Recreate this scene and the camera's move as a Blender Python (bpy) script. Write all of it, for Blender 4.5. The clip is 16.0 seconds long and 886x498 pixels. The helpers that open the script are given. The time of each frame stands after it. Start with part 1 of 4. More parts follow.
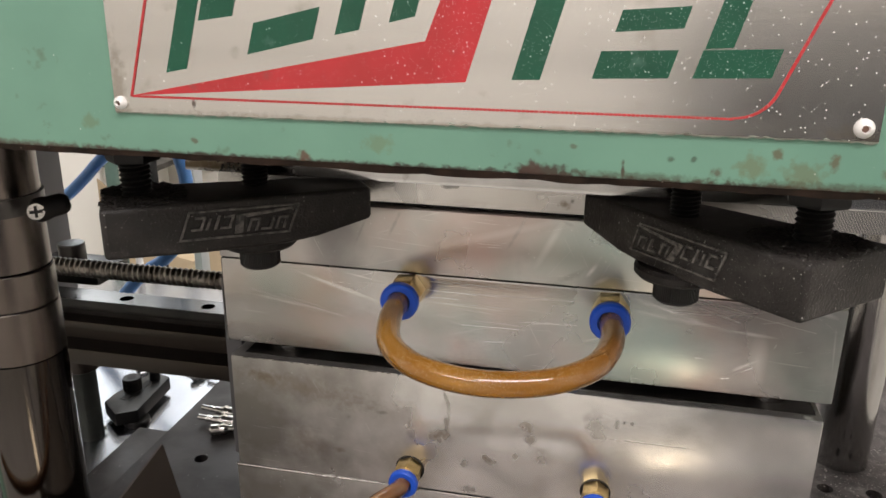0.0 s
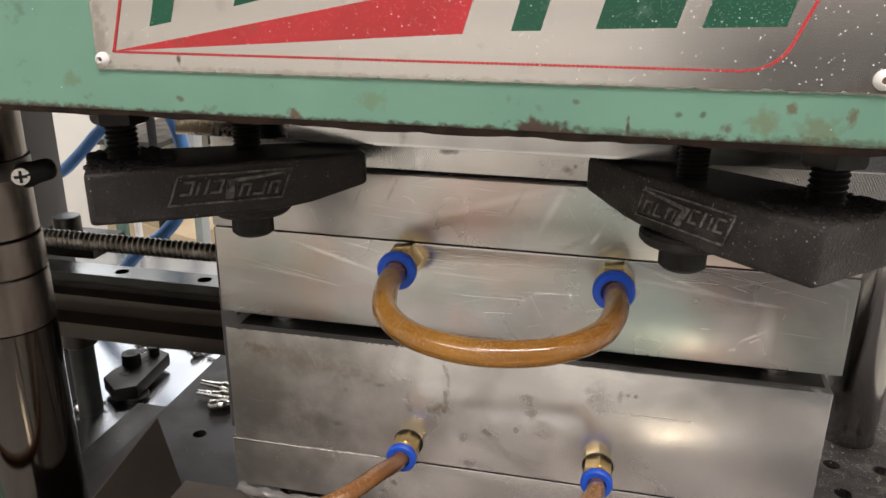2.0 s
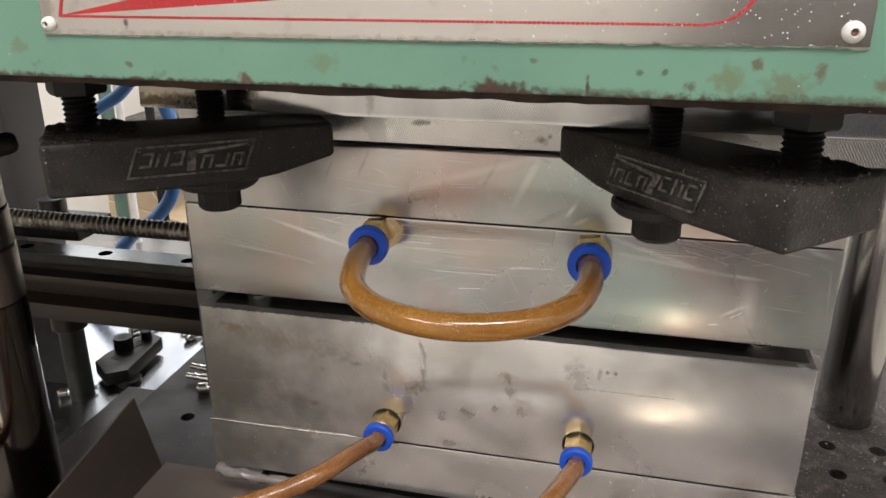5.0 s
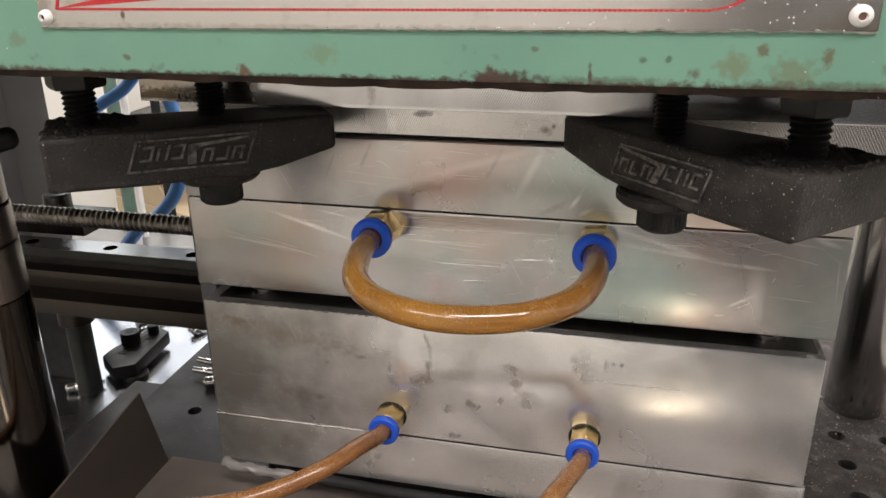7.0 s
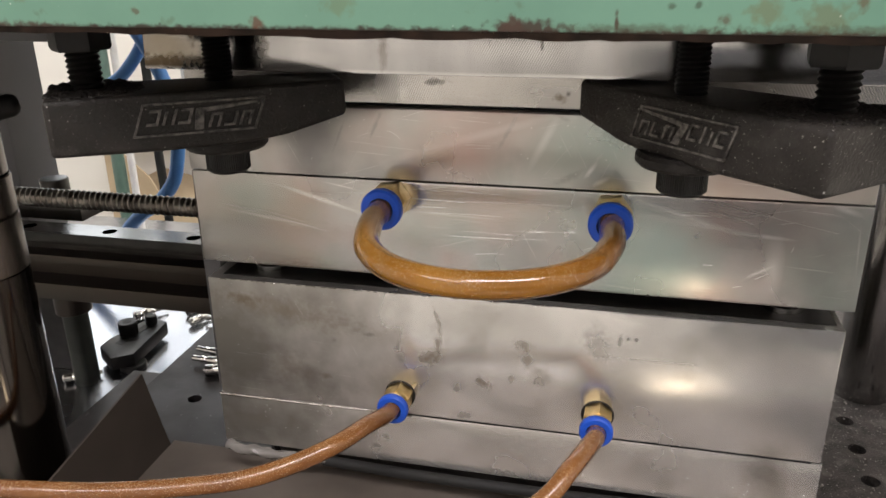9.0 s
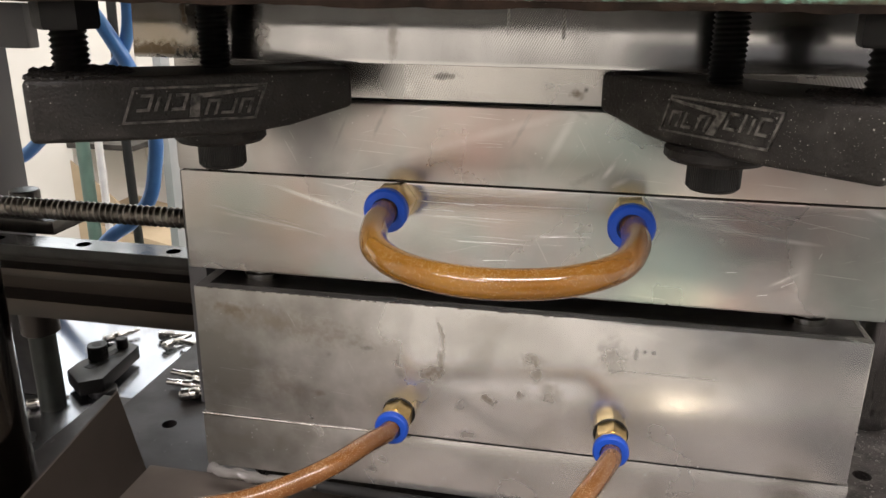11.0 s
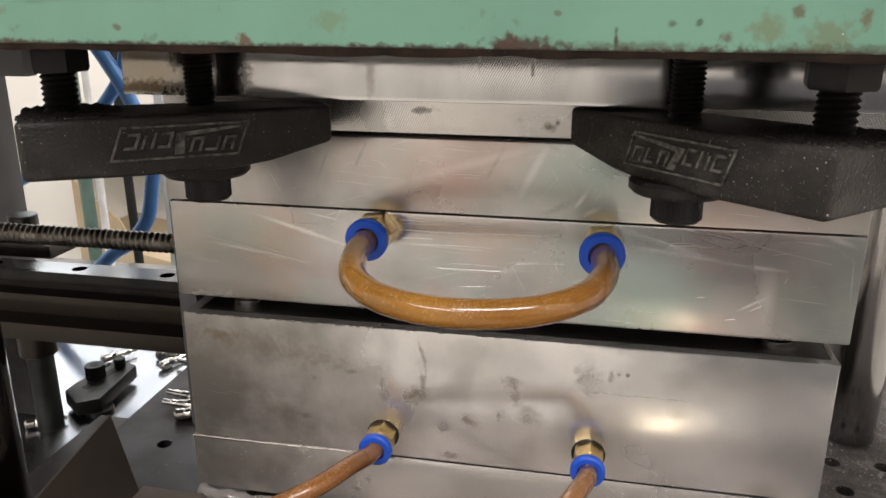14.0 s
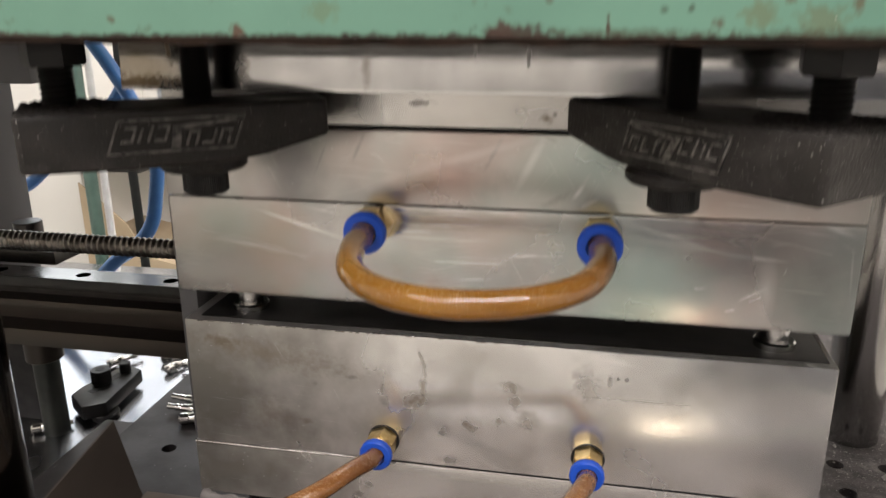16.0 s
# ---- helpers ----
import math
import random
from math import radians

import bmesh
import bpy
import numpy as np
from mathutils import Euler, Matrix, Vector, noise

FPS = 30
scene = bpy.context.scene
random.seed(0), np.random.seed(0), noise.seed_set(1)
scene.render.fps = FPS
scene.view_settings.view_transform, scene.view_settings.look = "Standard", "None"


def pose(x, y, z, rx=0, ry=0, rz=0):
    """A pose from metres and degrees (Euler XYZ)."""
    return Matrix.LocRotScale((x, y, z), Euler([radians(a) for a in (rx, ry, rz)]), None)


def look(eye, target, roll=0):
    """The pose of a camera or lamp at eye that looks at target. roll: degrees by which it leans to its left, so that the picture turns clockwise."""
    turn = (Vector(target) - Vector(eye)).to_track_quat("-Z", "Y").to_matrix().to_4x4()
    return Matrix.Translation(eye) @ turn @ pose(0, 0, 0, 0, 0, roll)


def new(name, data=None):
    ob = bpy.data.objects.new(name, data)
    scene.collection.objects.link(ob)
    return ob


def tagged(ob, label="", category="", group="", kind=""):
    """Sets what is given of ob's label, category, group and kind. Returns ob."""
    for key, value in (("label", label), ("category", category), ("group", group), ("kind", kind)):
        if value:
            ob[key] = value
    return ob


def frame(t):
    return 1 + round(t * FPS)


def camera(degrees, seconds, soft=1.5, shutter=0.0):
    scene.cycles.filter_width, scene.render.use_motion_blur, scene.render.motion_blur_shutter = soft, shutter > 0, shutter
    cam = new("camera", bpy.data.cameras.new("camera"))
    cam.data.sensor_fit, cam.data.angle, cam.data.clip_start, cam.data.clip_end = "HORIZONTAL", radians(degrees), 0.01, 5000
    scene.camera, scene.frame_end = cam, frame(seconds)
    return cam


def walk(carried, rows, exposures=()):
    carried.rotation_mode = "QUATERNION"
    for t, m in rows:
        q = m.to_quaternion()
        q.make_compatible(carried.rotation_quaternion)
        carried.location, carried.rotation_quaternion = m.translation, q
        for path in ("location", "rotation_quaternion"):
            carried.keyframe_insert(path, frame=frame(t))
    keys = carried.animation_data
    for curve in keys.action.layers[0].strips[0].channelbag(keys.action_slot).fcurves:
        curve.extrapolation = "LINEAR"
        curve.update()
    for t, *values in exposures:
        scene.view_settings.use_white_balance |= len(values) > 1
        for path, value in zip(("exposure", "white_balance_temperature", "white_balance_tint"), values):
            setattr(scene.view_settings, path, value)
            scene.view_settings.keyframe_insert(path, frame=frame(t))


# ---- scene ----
cam = camera(58.8, 16.0, shutter=0.5)
PATH = [
    (0, (0.0500, -0.4135, 0.4269), (-0.3072, 1.2431, -0.1375), 0.6),
    (0.5, (0.0518, -0.4090, 0.4251), (-0.3063, 1.2413, -0.1554), 0.3),
    (1, (0.0527, -0.4072, 0.4233), (-0.3063, 1.2404, -0.1679), 0.2),
    (1.5, (0.0500, -0.4036, 0.4179), (-0.3125, 1.2386, -0.1831), 0.3),
    (2, (0.0509, -0.4027, 0.4161), (-0.3125, 1.2377, -0.1902), 0.5),
    (2.5, (0.0580, -0.3983, 0.4152), (-0.3027, 1.2413, -0.1938), 0.4),
    (3, (0.0616, -0.3929, 0.4135), (-0.3009, 1.2439, -0.2009), 0.4),
    (3.5, (0.0634, -0.3911, 0.4108), (-0.3036, 1.2431, -0.2099), 0.4),
    (4, (0.0652, -0.3929, 0.4090), (-0.3072, 1.2386, -0.2143), 0.3),
    (6.5, (0.0705, -0.3876, 0.4027), (-0.3251, 1.2297, -0.2447), -0.7),
    (7, (0.0697, -0.3876, 0.4045), (-0.3286, 1.2288, -0.2447), -0.8),
    (7.5, (0.0705, -0.3885, 0.4054), (-0.3304, 1.2279, -0.2402), -0.8),
    (8, (0.0714, -0.3893, 0.4036), (-0.3277, 1.2270, -0.2411), -0.7),
    (8.5, (0.0688, -0.3911, 0.3965), (-0.3233, 1.2270, -0.2483), -0.7),
    (9, (0.0598, -0.3876, 0.3867), (-0.3242, 1.2332, -0.2572), -0.7),
    (11.5, (0.0366, -0.3715, 0.3626), (-0.2813, 1.2940, -0.1974), 0.7),
    (12, (0.0375, -0.3706, 0.3626), (-0.2831, 1.2940, -0.1991), 0.6),
    (12.5, (0.0411, -0.3724, 0.3661), (-0.2795, 1.2931, -0.1929), 0.6),
    (13, (0.0429, -0.3768, 0.3679), (-0.2813, 1.2904, -0.1866), 0.6),
    (13.5, (0.0455, -0.3795, 0.3715), (-0.2849, 1.2877, -0.1759), 0.4),
    (14, (0.0509, -0.3813, 0.3751), (-0.2795, 1.2886, -0.1670), 0.1),
    (14.5, (0.0554, -0.3813, 0.3768), (-0.2795, 1.2895, -0.1581), -0.1),
    (15, (0.0580, -0.3813, 0.3777), (-0.2786, 1.2895, -0.1554), -0.2),
    (15.5, (0.0589, -0.3813, 0.3795), (-0.2777, 1.2886, -0.1563), -0.4),
    (16, (0.0554, -0.3813, 0.3786), (-0.2902, 1.2850, -0.1625), -0.4),
]
walk(cam, [(t, look(eye, target, roll)) for t, eye, target, roll in PATH],
     exposures=[(0, -0.04), (4, 0.0), (9, 0.02), (11.5, 0.12), (13.5, 0.08), (16, 0.02)])


# ---- light: a workshop hall, ceiling fixtures behind and above the viewer, added fills elsewhere ----
world = bpy.data.worlds.new("hall_air")
world.use_nodes = True
world.node_tree.nodes["Background"].inputs[0].default_value = (0.9, 0.86, 0.8, 1)
world.node_tree.nodes["Background"].inputs[1].default_value = 0.05
scene.world = world


def area_lamp(name, eye, target, sx, sy, watts, colour):
    data = bpy.data.lights.new(name, "AREA")
    data.shape, data.size, data.size_y, data.energy, data.color = "RECTANGLE", sx, sy, watts, colour
    ob = new(name, data)
    ob.matrix_world = look(eye, target)
    return ob


area_lamp("ceiling_lamp_light", (0.5, -1.15, 1.95), (0.35, -0.6, 0.0), 1.6, 0.25, 41, (1, 0.93, 0.92))
area_lamp("rear_lamp_light", (-0.9, -1.9, 1.95), (-0.5, -0.8, 0.0), 1.6, 0.25, 25, (1, 0.925, 0.955))
# unseen fill lamps added to brighten the back wall and the right column
area_lamp("back_fill_light", (-1.1, 1.25, 1.95), (-0.9, 1.1, 0.0), 0.9, 0.3, 36, (1, 0.98, 0.95))
area_lamp("east_fill_light", (1.1, 0.75, 1.95), (0.8, 0.5, 0.0), 1.2, 0.25, 36, (1, 0.945, 0.965))
# cool fill through the added window, out of view
area_lamp("window_fill_light", (-1.45, 2.15, 1.1), (-1.2, 0.5, 0.4), 1.2, 1.0, 5, (0.88, 0.94, 1.0))
# unseen source, placed to give the warm spot on the lower mould
area_lamp("work_lamp_light", (0.300, -0.85, -0.36), (0.1, 0.0, 0.16), 0.11, 0.11, 0.19, (1, 0.82, 0.60))


# ---- materials ----
def material(name, rgb, rough=0.5, metal=0.0, rgb2=None, scale=40.0, spread=(0.35, 0.65), bump=0.0, bump_scale=300.0,
             stretch=(1, 1, 1), rough_var=0.0, gloss=0.5, coat=0.0, ior=1.45, transmission=0.0, specks=None, speck_scale=450.0, speck_cut=0.35,
             spots=(), spot_edge=(1.0, 0.72), stain=None, stain_scale=14.0, stain_cut=(0.58, 0.68), scratch=0.0, reflected_tints=(), speck_size=0.24,
             fine_specks=0.0, crowd_x=None, dust=None, hatch=()):
    m = bpy.data.materials.new(name)
    m.use_nodes = True
    nt = m.node_tree
    b = nt.nodes["Principled BSDF"]
    b.inputs["Metallic"].default_value = metal
    b.inputs["Roughness"].default_value = rough
    b.inputs["IOR"].default_value = ior
    b.inputs["Specular IOR Level"].default_value = gloss
    b.inputs["Coat Weight"].default_value = coat
    b.inputs["Coat Roughness"].default_value = 0.15
    b.inputs["Transmission Weight"].default_value = transmission
    tc = nt.nodes.new("ShaderNodeTexCoord")
    mp = nt.nodes.new("ShaderNodeMapping")
    mp.inputs["Scale"].default_value = stretch
    nt.links.new(tc.outputs["Object"], mp.inputs[0])

    def noise_tex(sc, detail, vec):
        n = nt.nodes.new("ShaderNodeTexNoise")
        n.inputs["Scale"].default_value, n.inputs["Detail"].default_value = sc, detail
        nt.links.new(vec, n.inputs["Vector"])
        return n

    def ramp(src, lo, hi):
        r = nt.nodes.new("ShaderNodeMapRange")
        r.inputs[1].default_value, r.inputs[2].default_value = lo, hi
        nt.links.new(src, r.inputs[0])
        return r.outputs[0]

    def mix(fac, a, c):
        x = nt.nodes.new("ShaderNodeMix")
        x.data_type = "RGBA"
        nt.links.new(fac, x.inputs[0])
        for socket, v in ((x.inputs[6], a), (x.inputs[7], c)):
            if isinstance(v, tuple):
                socket.default_value = (*v, 1)
            else:
                nt.links.new(v, socket)
        return x.outputs[2]

    rgb2 = rgb2 or tuple(c * 0.82 for c in rgb)
    big = noise_tex(scale, 5, mp.outputs[0])
    col = mix(ramp(big.outputs[0], *spread), rgb, rgb2)
    if stain:
        s = noise_tex(stain_scale, 7, tc.outputs["Object"])
        sf = ramp(s.outputs[0], *stain_cut)
        col = mix(sf, col, stain)
    # cloudy colour patches that paint blurred room reflections
    for k, tint in enumerate(reflected_tints):
        shift = nt.nodes.new("ShaderNodeMapping")
        shift.inputs["Location"].default_value = (1.7 * k, 0.4, 2.3 * k)
        nt.links.new(tc.outputs["Object"], shift.inputs[0])
        col = mix(ramp(noise_tex(13, 4, shift.outputs[0]).outputs[0], 0.48, 0.72), col, tint)

    def place(axis):
        sep = nt.nodes.new("ShaderNodeSeparateXYZ")
        nt.links.new(tc.outputs["Object"], sep.inputs[0])
        return sep.outputs[axis]

    def calc(op, a, c=0.0, third=None):
        x = nt.nodes.new("ShaderNodeMath")
        x.operation = op
        for k, v in enumerate((a, c, third)):
            if v is None:
                continue
            if isinstance(v, (int, float)):
                x.inputs[k].default_value = v
            else:
                nt.links.new(v, x.inputs[k])
        return x.outputs[0]

    if spots:
        px, pz = place(0), place(2)
        ragged = calc("MULTIPLY", calc("SUBTRACT", noise_tex(330, 6, tc.outputs["Object"]).outputs[0], 0.5), 2.6)
        cloudy = calc("MULTIPLY", calc("SUBTRACT", noise_tex(45, 5, tc.outputs["Object"]).outputs[0], 0.5), 1.5)
    dark_mask = None
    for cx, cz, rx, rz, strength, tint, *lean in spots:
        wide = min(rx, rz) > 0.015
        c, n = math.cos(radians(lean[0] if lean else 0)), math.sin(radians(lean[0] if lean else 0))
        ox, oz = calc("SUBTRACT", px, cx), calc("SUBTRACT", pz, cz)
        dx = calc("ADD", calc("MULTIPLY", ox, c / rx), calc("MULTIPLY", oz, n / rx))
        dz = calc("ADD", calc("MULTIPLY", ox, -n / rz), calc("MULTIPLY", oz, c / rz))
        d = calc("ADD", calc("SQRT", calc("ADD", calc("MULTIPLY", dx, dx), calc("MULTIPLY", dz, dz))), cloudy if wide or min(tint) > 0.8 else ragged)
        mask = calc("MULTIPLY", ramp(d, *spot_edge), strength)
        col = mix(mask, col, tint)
        # dark spots also roughen the metal, painted reflections included
        if metal > 0.5 and max(tint) < 0.3:
            dark_mask = calc("MAXIMUM", dark_mask, mask) if dark_mask else mask
    ridges = None
    for cx, cz, rx, rz, lean, pitch in hatch:
        hx, hz = place(0), place(2)
        c, n = math.cos(radians(lean)), math.sin(radians(lean))
        dx, dz = calc("MULTIPLY", calc("SUBTRACT", hx, cx), 1 / rx), calc("MULTIPLY", calc("SUBTRACT", hz, cz), 1 / rz)
        patchy = calc("MULTIPLY", noise_tex(60, 4, tc.outputs["Object"]).outputs[0], 1.2)
        inside = ramp(calc("ADD", calc("SQRT", calc("ADD", calc("MULTIPLY", dx, dx), calc("MULTIPLY", dz, dz))), patchy), 1.6, 0.9)
        wave = calc("SINE", calc("ADD", calc("MULTIPLY", hx, c * 6.283 / pitch), calc("MULTIPLY", hz, n * 6.283 / pitch)))
        line = calc("MULTIPLY", ramp(wave, -0.2, 0.9), inside)
        col = mix(calc("MULTIPLY", line, 0.55), col, (0.93, 0.92, 0.90))
        ridges = calc("ADD", ridges, line) if ridges else line
    layers = ((speck_scale, speck_size, speck_cut),) + (((speck_scale * 2.3, speck_size, fine_specks),) if fine_specks else ())
    dusted = None
    for each_scale, each_size, each_cut in layers if specks else ():
        vor = nt.nodes.new("ShaderNodeTexVoronoi")
        vor.inputs["Scale"].default_value = each_scale
        nt.links.new(tc.outputs["Object"], vor.inputs["Vector"])
        cell = nt.nodes.new("ShaderNodeSeparateColor")
        nt.links.new(vor.outputs["Color"], cell.inputs[0])
        reach = calc("MULTIPLY", cell.outputs[1], each_size)
        dot = ramp(calc("SUBTRACT", reach, vor.outputs["Distance"]), 0.0, 0.06)
        crowd = ramp(noise_tex(11, 3, tc.outputs["Object"]).outputs[0], 0.35, 0.65)
        if crowd_x:
            crowd = calc("MULTIPLY", calc("ADD", crowd, 0.5), ramp(place(0), *crowd_x))
        keep = ramp(calc("SUBTRACT", calc("ADD", calc("MULTIPLY", each_cut, 0.25 if crowd_x else 0.6), calc("MULTIPLY", crowd, each_cut * 0.8)), cell.outputs[0]), 0.0, 0.02)
        speck = calc("MULTIPLY", calc("MULTIPLY", dot, keep), 0.85)
        col = mix(speck, col, specks)
        dusted = calc("MAXIMUM", dusted, speck) if dusted else speck
    if dusted and metal > 0.5:
        nt.links.new(calc("MULTIPLY", calc("SUBTRACT", 1.0, dusted), metal), b.inputs["Metallic"])
    if dust:
        geo = nt.nodes.new("ShaderNodeNewGeometry")
        sep = nt.nodes.new("ShaderNodeSeparateXYZ")
        nt.links.new(geo.outputs["Normal"], sep.inputs[0])
        fine = noise_tex(dust[1], 2, tc.outputs["Object"]).outputs[0]
        drift = calc("MULTIPLY", noise_tex(90, 4, tc.outputs["Object"]).outputs[0], 0.16)
        col = mix(calc("MULTIPLY", ramp(calc("ADD", calc("ADD", fine, drift), calc("MULTIPLY", sep.outputs[2], 0.10)), dust[2], dust[2] + 0.05), dust[3]), col, dust[0])
    if scratch:
        for turn, sx, sz, cut in ((4, 22, 1500, 0.725), (-17, 26, 1300, 0.745), (62, 30, 1500, 0.76)):
            mp2 = nt.nodes.new("ShaderNodeMapping")
            mp2.vector_type = "TEXTURE"
            mp2.inputs["Rotation"].default_value = (0, radians(turn), 0)
            mp2.inputs["Scale"].default_value = (1 / sx, 1.0, 1 / sz)
            nt.links.new(tc.outputs["Object"], mp2.inputs[0])
            n2 = noise_tex(1.0, 1, mp2.outputs[0])
            col = mix(calc("MULTIPLY", ramp(n2.outputs[0], cut, cut + 0.05), scratch), col, (0.95, 0.94, 0.92))
    nt.links.new(col, b.inputs["Base Color"])
    finish = None
    if rough_var:
        r = nt.nodes.new("ShaderNodeMapRange")
        r.inputs[1].default_value, r.inputs[2].default_value = 0.3, 0.7
        r.inputs[3].default_value, r.inputs[4].default_value = max(0.03, rough - rough_var), rough + rough_var
        nt.links.new(big.outputs[0], r.inputs[0])
        finish = r.outputs[0]
    if spots and dark_mask:
        finish = calc("ADD", finish if finish else rough, calc("MULTIPLY", dark_mask, 0.3))
    if finish:
        nt.links.new(finish, b.inputs["Roughness"])
    if bump:
        n = noise_tex(bump_scale, 3, mp.outputs[0])
        height = calc("ADD", n.outputs[0], calc("MULTIPLY", ridges, 0.5)) if ridges else n.outputs[0]
        bp = nt.nodes.new("ShaderNodeBump")
        bp.inputs["Strength"].default_value, bp.inputs["Distance"].default_value = min(1, bump), 0.0006 * max(1, bump)
        nt.links.new(height, bp.inputs["Height"])
        nt.links.new(bp.outputs[0], b.inputs["Normal"])
    return m


GREEN = material("green_machine_paint", (0.165, 0.325, 0.24), 0.42, rgb2=(0.145, 0.29, 0.215), scale=18, bump=0.12, bump_scale=260,
                 specks=(0.7, 0.72, 0.66), speck_scale=380, speck_cut=0.16, stain=(0.12, 0.2, 0.14), stain_scale=70, stain_cut=(0.66, 0.72),
                 spot_edge=(1.2, 0.5), spots=((0.0, -0.0004, 3.0, 0.0018, 0.95, (0.035, 0.022, 0.016)), (0.0255, 0.0014, 0.0130, 0.0030, 0.92, (0.045, 0.024, 0.018)), (0.0205, 0.0028, 0.0036, 0.0030, 0.85, (0.065, 0.035, 0.026)),
                        (-0.072, 0.0022, 0.0025, 0.0024, 0.9, (0.11, 0.055, 0.035)), (0.0545, 0.0035, 0.0008, 0.0034, 0.9, (0.06, 0.03, 0.02)), (0.0715, 0.0085, 0.0015, 0.0011, 0.7, (0.05, 0.07, 0.045)),
                        (0.0795, 0.0095, 0.0011, 0.0013, 0.7, (0.045, 0.06, 0.04)), (-0.040, 0.0090, 0.0060, 0.0036, 0.4, (0.15, 0.17, 0.07)), (0.100, 0.0070, 0.0050, 0.0046, 0.5, (0.15, 0.13, 0.05)),
                        (0.118, 0.0055, 0.0070, 0.0050, 0.5, (0.14, 0.12, 0.05)), (0.060, 0.0016, 0.030, 0.0016, 0.55, (0.06, 0.05, 0.03)), (0.130, 0.0016, 0.040, 0.0018, 0.55, (0.06, 0.05, 0.03)),
                        (-0.215, 0.0010, 0.060, 0.0018, 0.6, (0.07, 0.05, 0.035)), (-0.168, 0.0120, 0.0040, 0.0030, 0.5, (0.14, 0.18, 0.09)), (0.108, 0.0125, 0.0018, 0.0022, 0.7, (0.11, 0.06, 0.025)),
                        (0.127, 0.0105, 0.0016, 0.0030, 0.7, (0.12, 0.065, 0.03)), (0.146, 0.0070, 0.0030, 0.0024, 0.65, (0.11, 0.06, 0.03)), (0.088, 0.0045, 0.0022, 0.0016, 0.7, (0.09, 0.05, 0.03)),
                        (-0.120, 0.0060, 0.0016, 0.0012, 0.7, (0.10, 0.06, 0.035)), (0.036, 0.0118, 0.0014, 0.0010, 0.6, (0.09, 0.07, 0.04))))
LIP = material("rusted_lip", (0.010, 0.007, 0.005), 0.85, gloss=0.12, rgb2=(0.026, 0.016, 0.011), scale=90, bump=0.5, bump_scale=500, specks=(0.40, 0.34, 0.27), speck_scale=420, speck_cut=0.25,
               stain=(0.07, 0.10, 0.07), stain_scale=60, stain_cut=(0.64, 0.70))
SEALANT = material("old_sealant", (0.42, 0.44, 0.38), 0.7, rgb2=(0.24, 0.25, 0.20), scale=160, bump=0.6, bump_scale=600, stain=(0.12, 0.10, 0.07), stain_scale=110, stain_cut=(0.56, 0.66))
RUST = material("rust", (0.10, 0.055, 0.04), 0.85, rgb2=(0.19, 0.115, 0.085), scale=260, bump=0.6, bump_scale=500)
PLATE = material("brushed_aluminium_sign", (0.74, 0.725, 0.70), 0.22, metal=1, rgb2=(0.60, 0.585, 0.56), scale=12, rough_var=0.05, bump=0.015,
                 bump_scale=400, stretch=(0.1, 1, 3), specks=(0.95, 0.95, 0.93), speck_scale=620, speck_cut=0.55, fine_specks=1.4, speck_size=0.19, crowd_x=(-0.16, 0.12),
                 stain=(0.5, 0.48, 0.43), stain_scale=60, stain_cut=(0.62, 0.74),
                 # first two spots paint a dark reflection at the plate's right end
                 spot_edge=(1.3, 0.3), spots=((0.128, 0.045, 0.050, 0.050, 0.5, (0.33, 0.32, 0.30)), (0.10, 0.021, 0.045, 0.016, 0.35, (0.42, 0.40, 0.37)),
                                              (-0.0157, 0.0500, 0.0013, 0.0022, 0.95, (0.03, 0.025, 0.02)), (-0.152, 0.026, 0.004, 0.020, 0.5, (0.30, 0.26, 0.20)),
                                              (0.0, 0.0180, 0.16, 0.0012, 0.5, (0.36, 0.32, 0.26)), (0.133, 0.0205, 0.010, 0.003, 0.6, (0.40, 0.34, 0.26)), (-0.118, 0.022, 0.001, 0.0024, 0.8, (0.10, 0.07, 0.05))))
INK_GREEN = material("green_print", (0.008, 0.080, 0.043), 0.4, rgb2=(0.008, 0.066, 0.036), specks=(0.6, 0.64, 0.6), speck_scale=760, speck_cut=0.35, fine_specks=0.6, crowd_x=(-0.10, 0.12),
                     stain=(0.05, 0.12, 0.085), stain_scale=120, stain_cut=(0.64, 0.74))
INK_RED = material("red_print", (0.44, 0.03, 0.036), 0.4, rgb2=(0.36, 0.028, 0.03), specks=(0.75, 0.66, 0.64), speck_scale=760, speck_cut=0.35, fine_specks=0.6, crowd_x=(-0.16, 0.10),
                   stain=(0.30, 0.05, 0.045), stain_scale=120, stain_cut=(0.62, 0.74))
CAST = material("black_oxide_cast_steel", (0.0115, 0.0102, 0.009), 0.5, rgb2=(0.019, 0.0165, 0.0145), scale=60, bump=0.9, bump_scale=760, gloss=0.3,
                specks=(0.22, 0.21, 0.19), speck_scale=640, speck_cut=0.30, fine_specks=0.3, stain=(0.034, 0.031, 0.028), stain_scale=50, stain_cut=(0.56, 0.76))
# dustier cast steel, also lightened for the light on the right clamp's face
CAST_LIT_DUSTY = material("lit_dusty_cast_steel", (0.020, 0.018, 0.016), 0.55, rgb2=(0.030, 0.027, 0.024), scale=50, bump=0.9, bump_scale=760, gloss=0.3,
                      specks=(0.34, 0.33, 0.30), speck_scale=560, speck_cut=0.34, fine_specks=0.55, stain=(0.065, 0.060, 0.054), stain_scale=42, stain_cut=(0.54, 0.76))
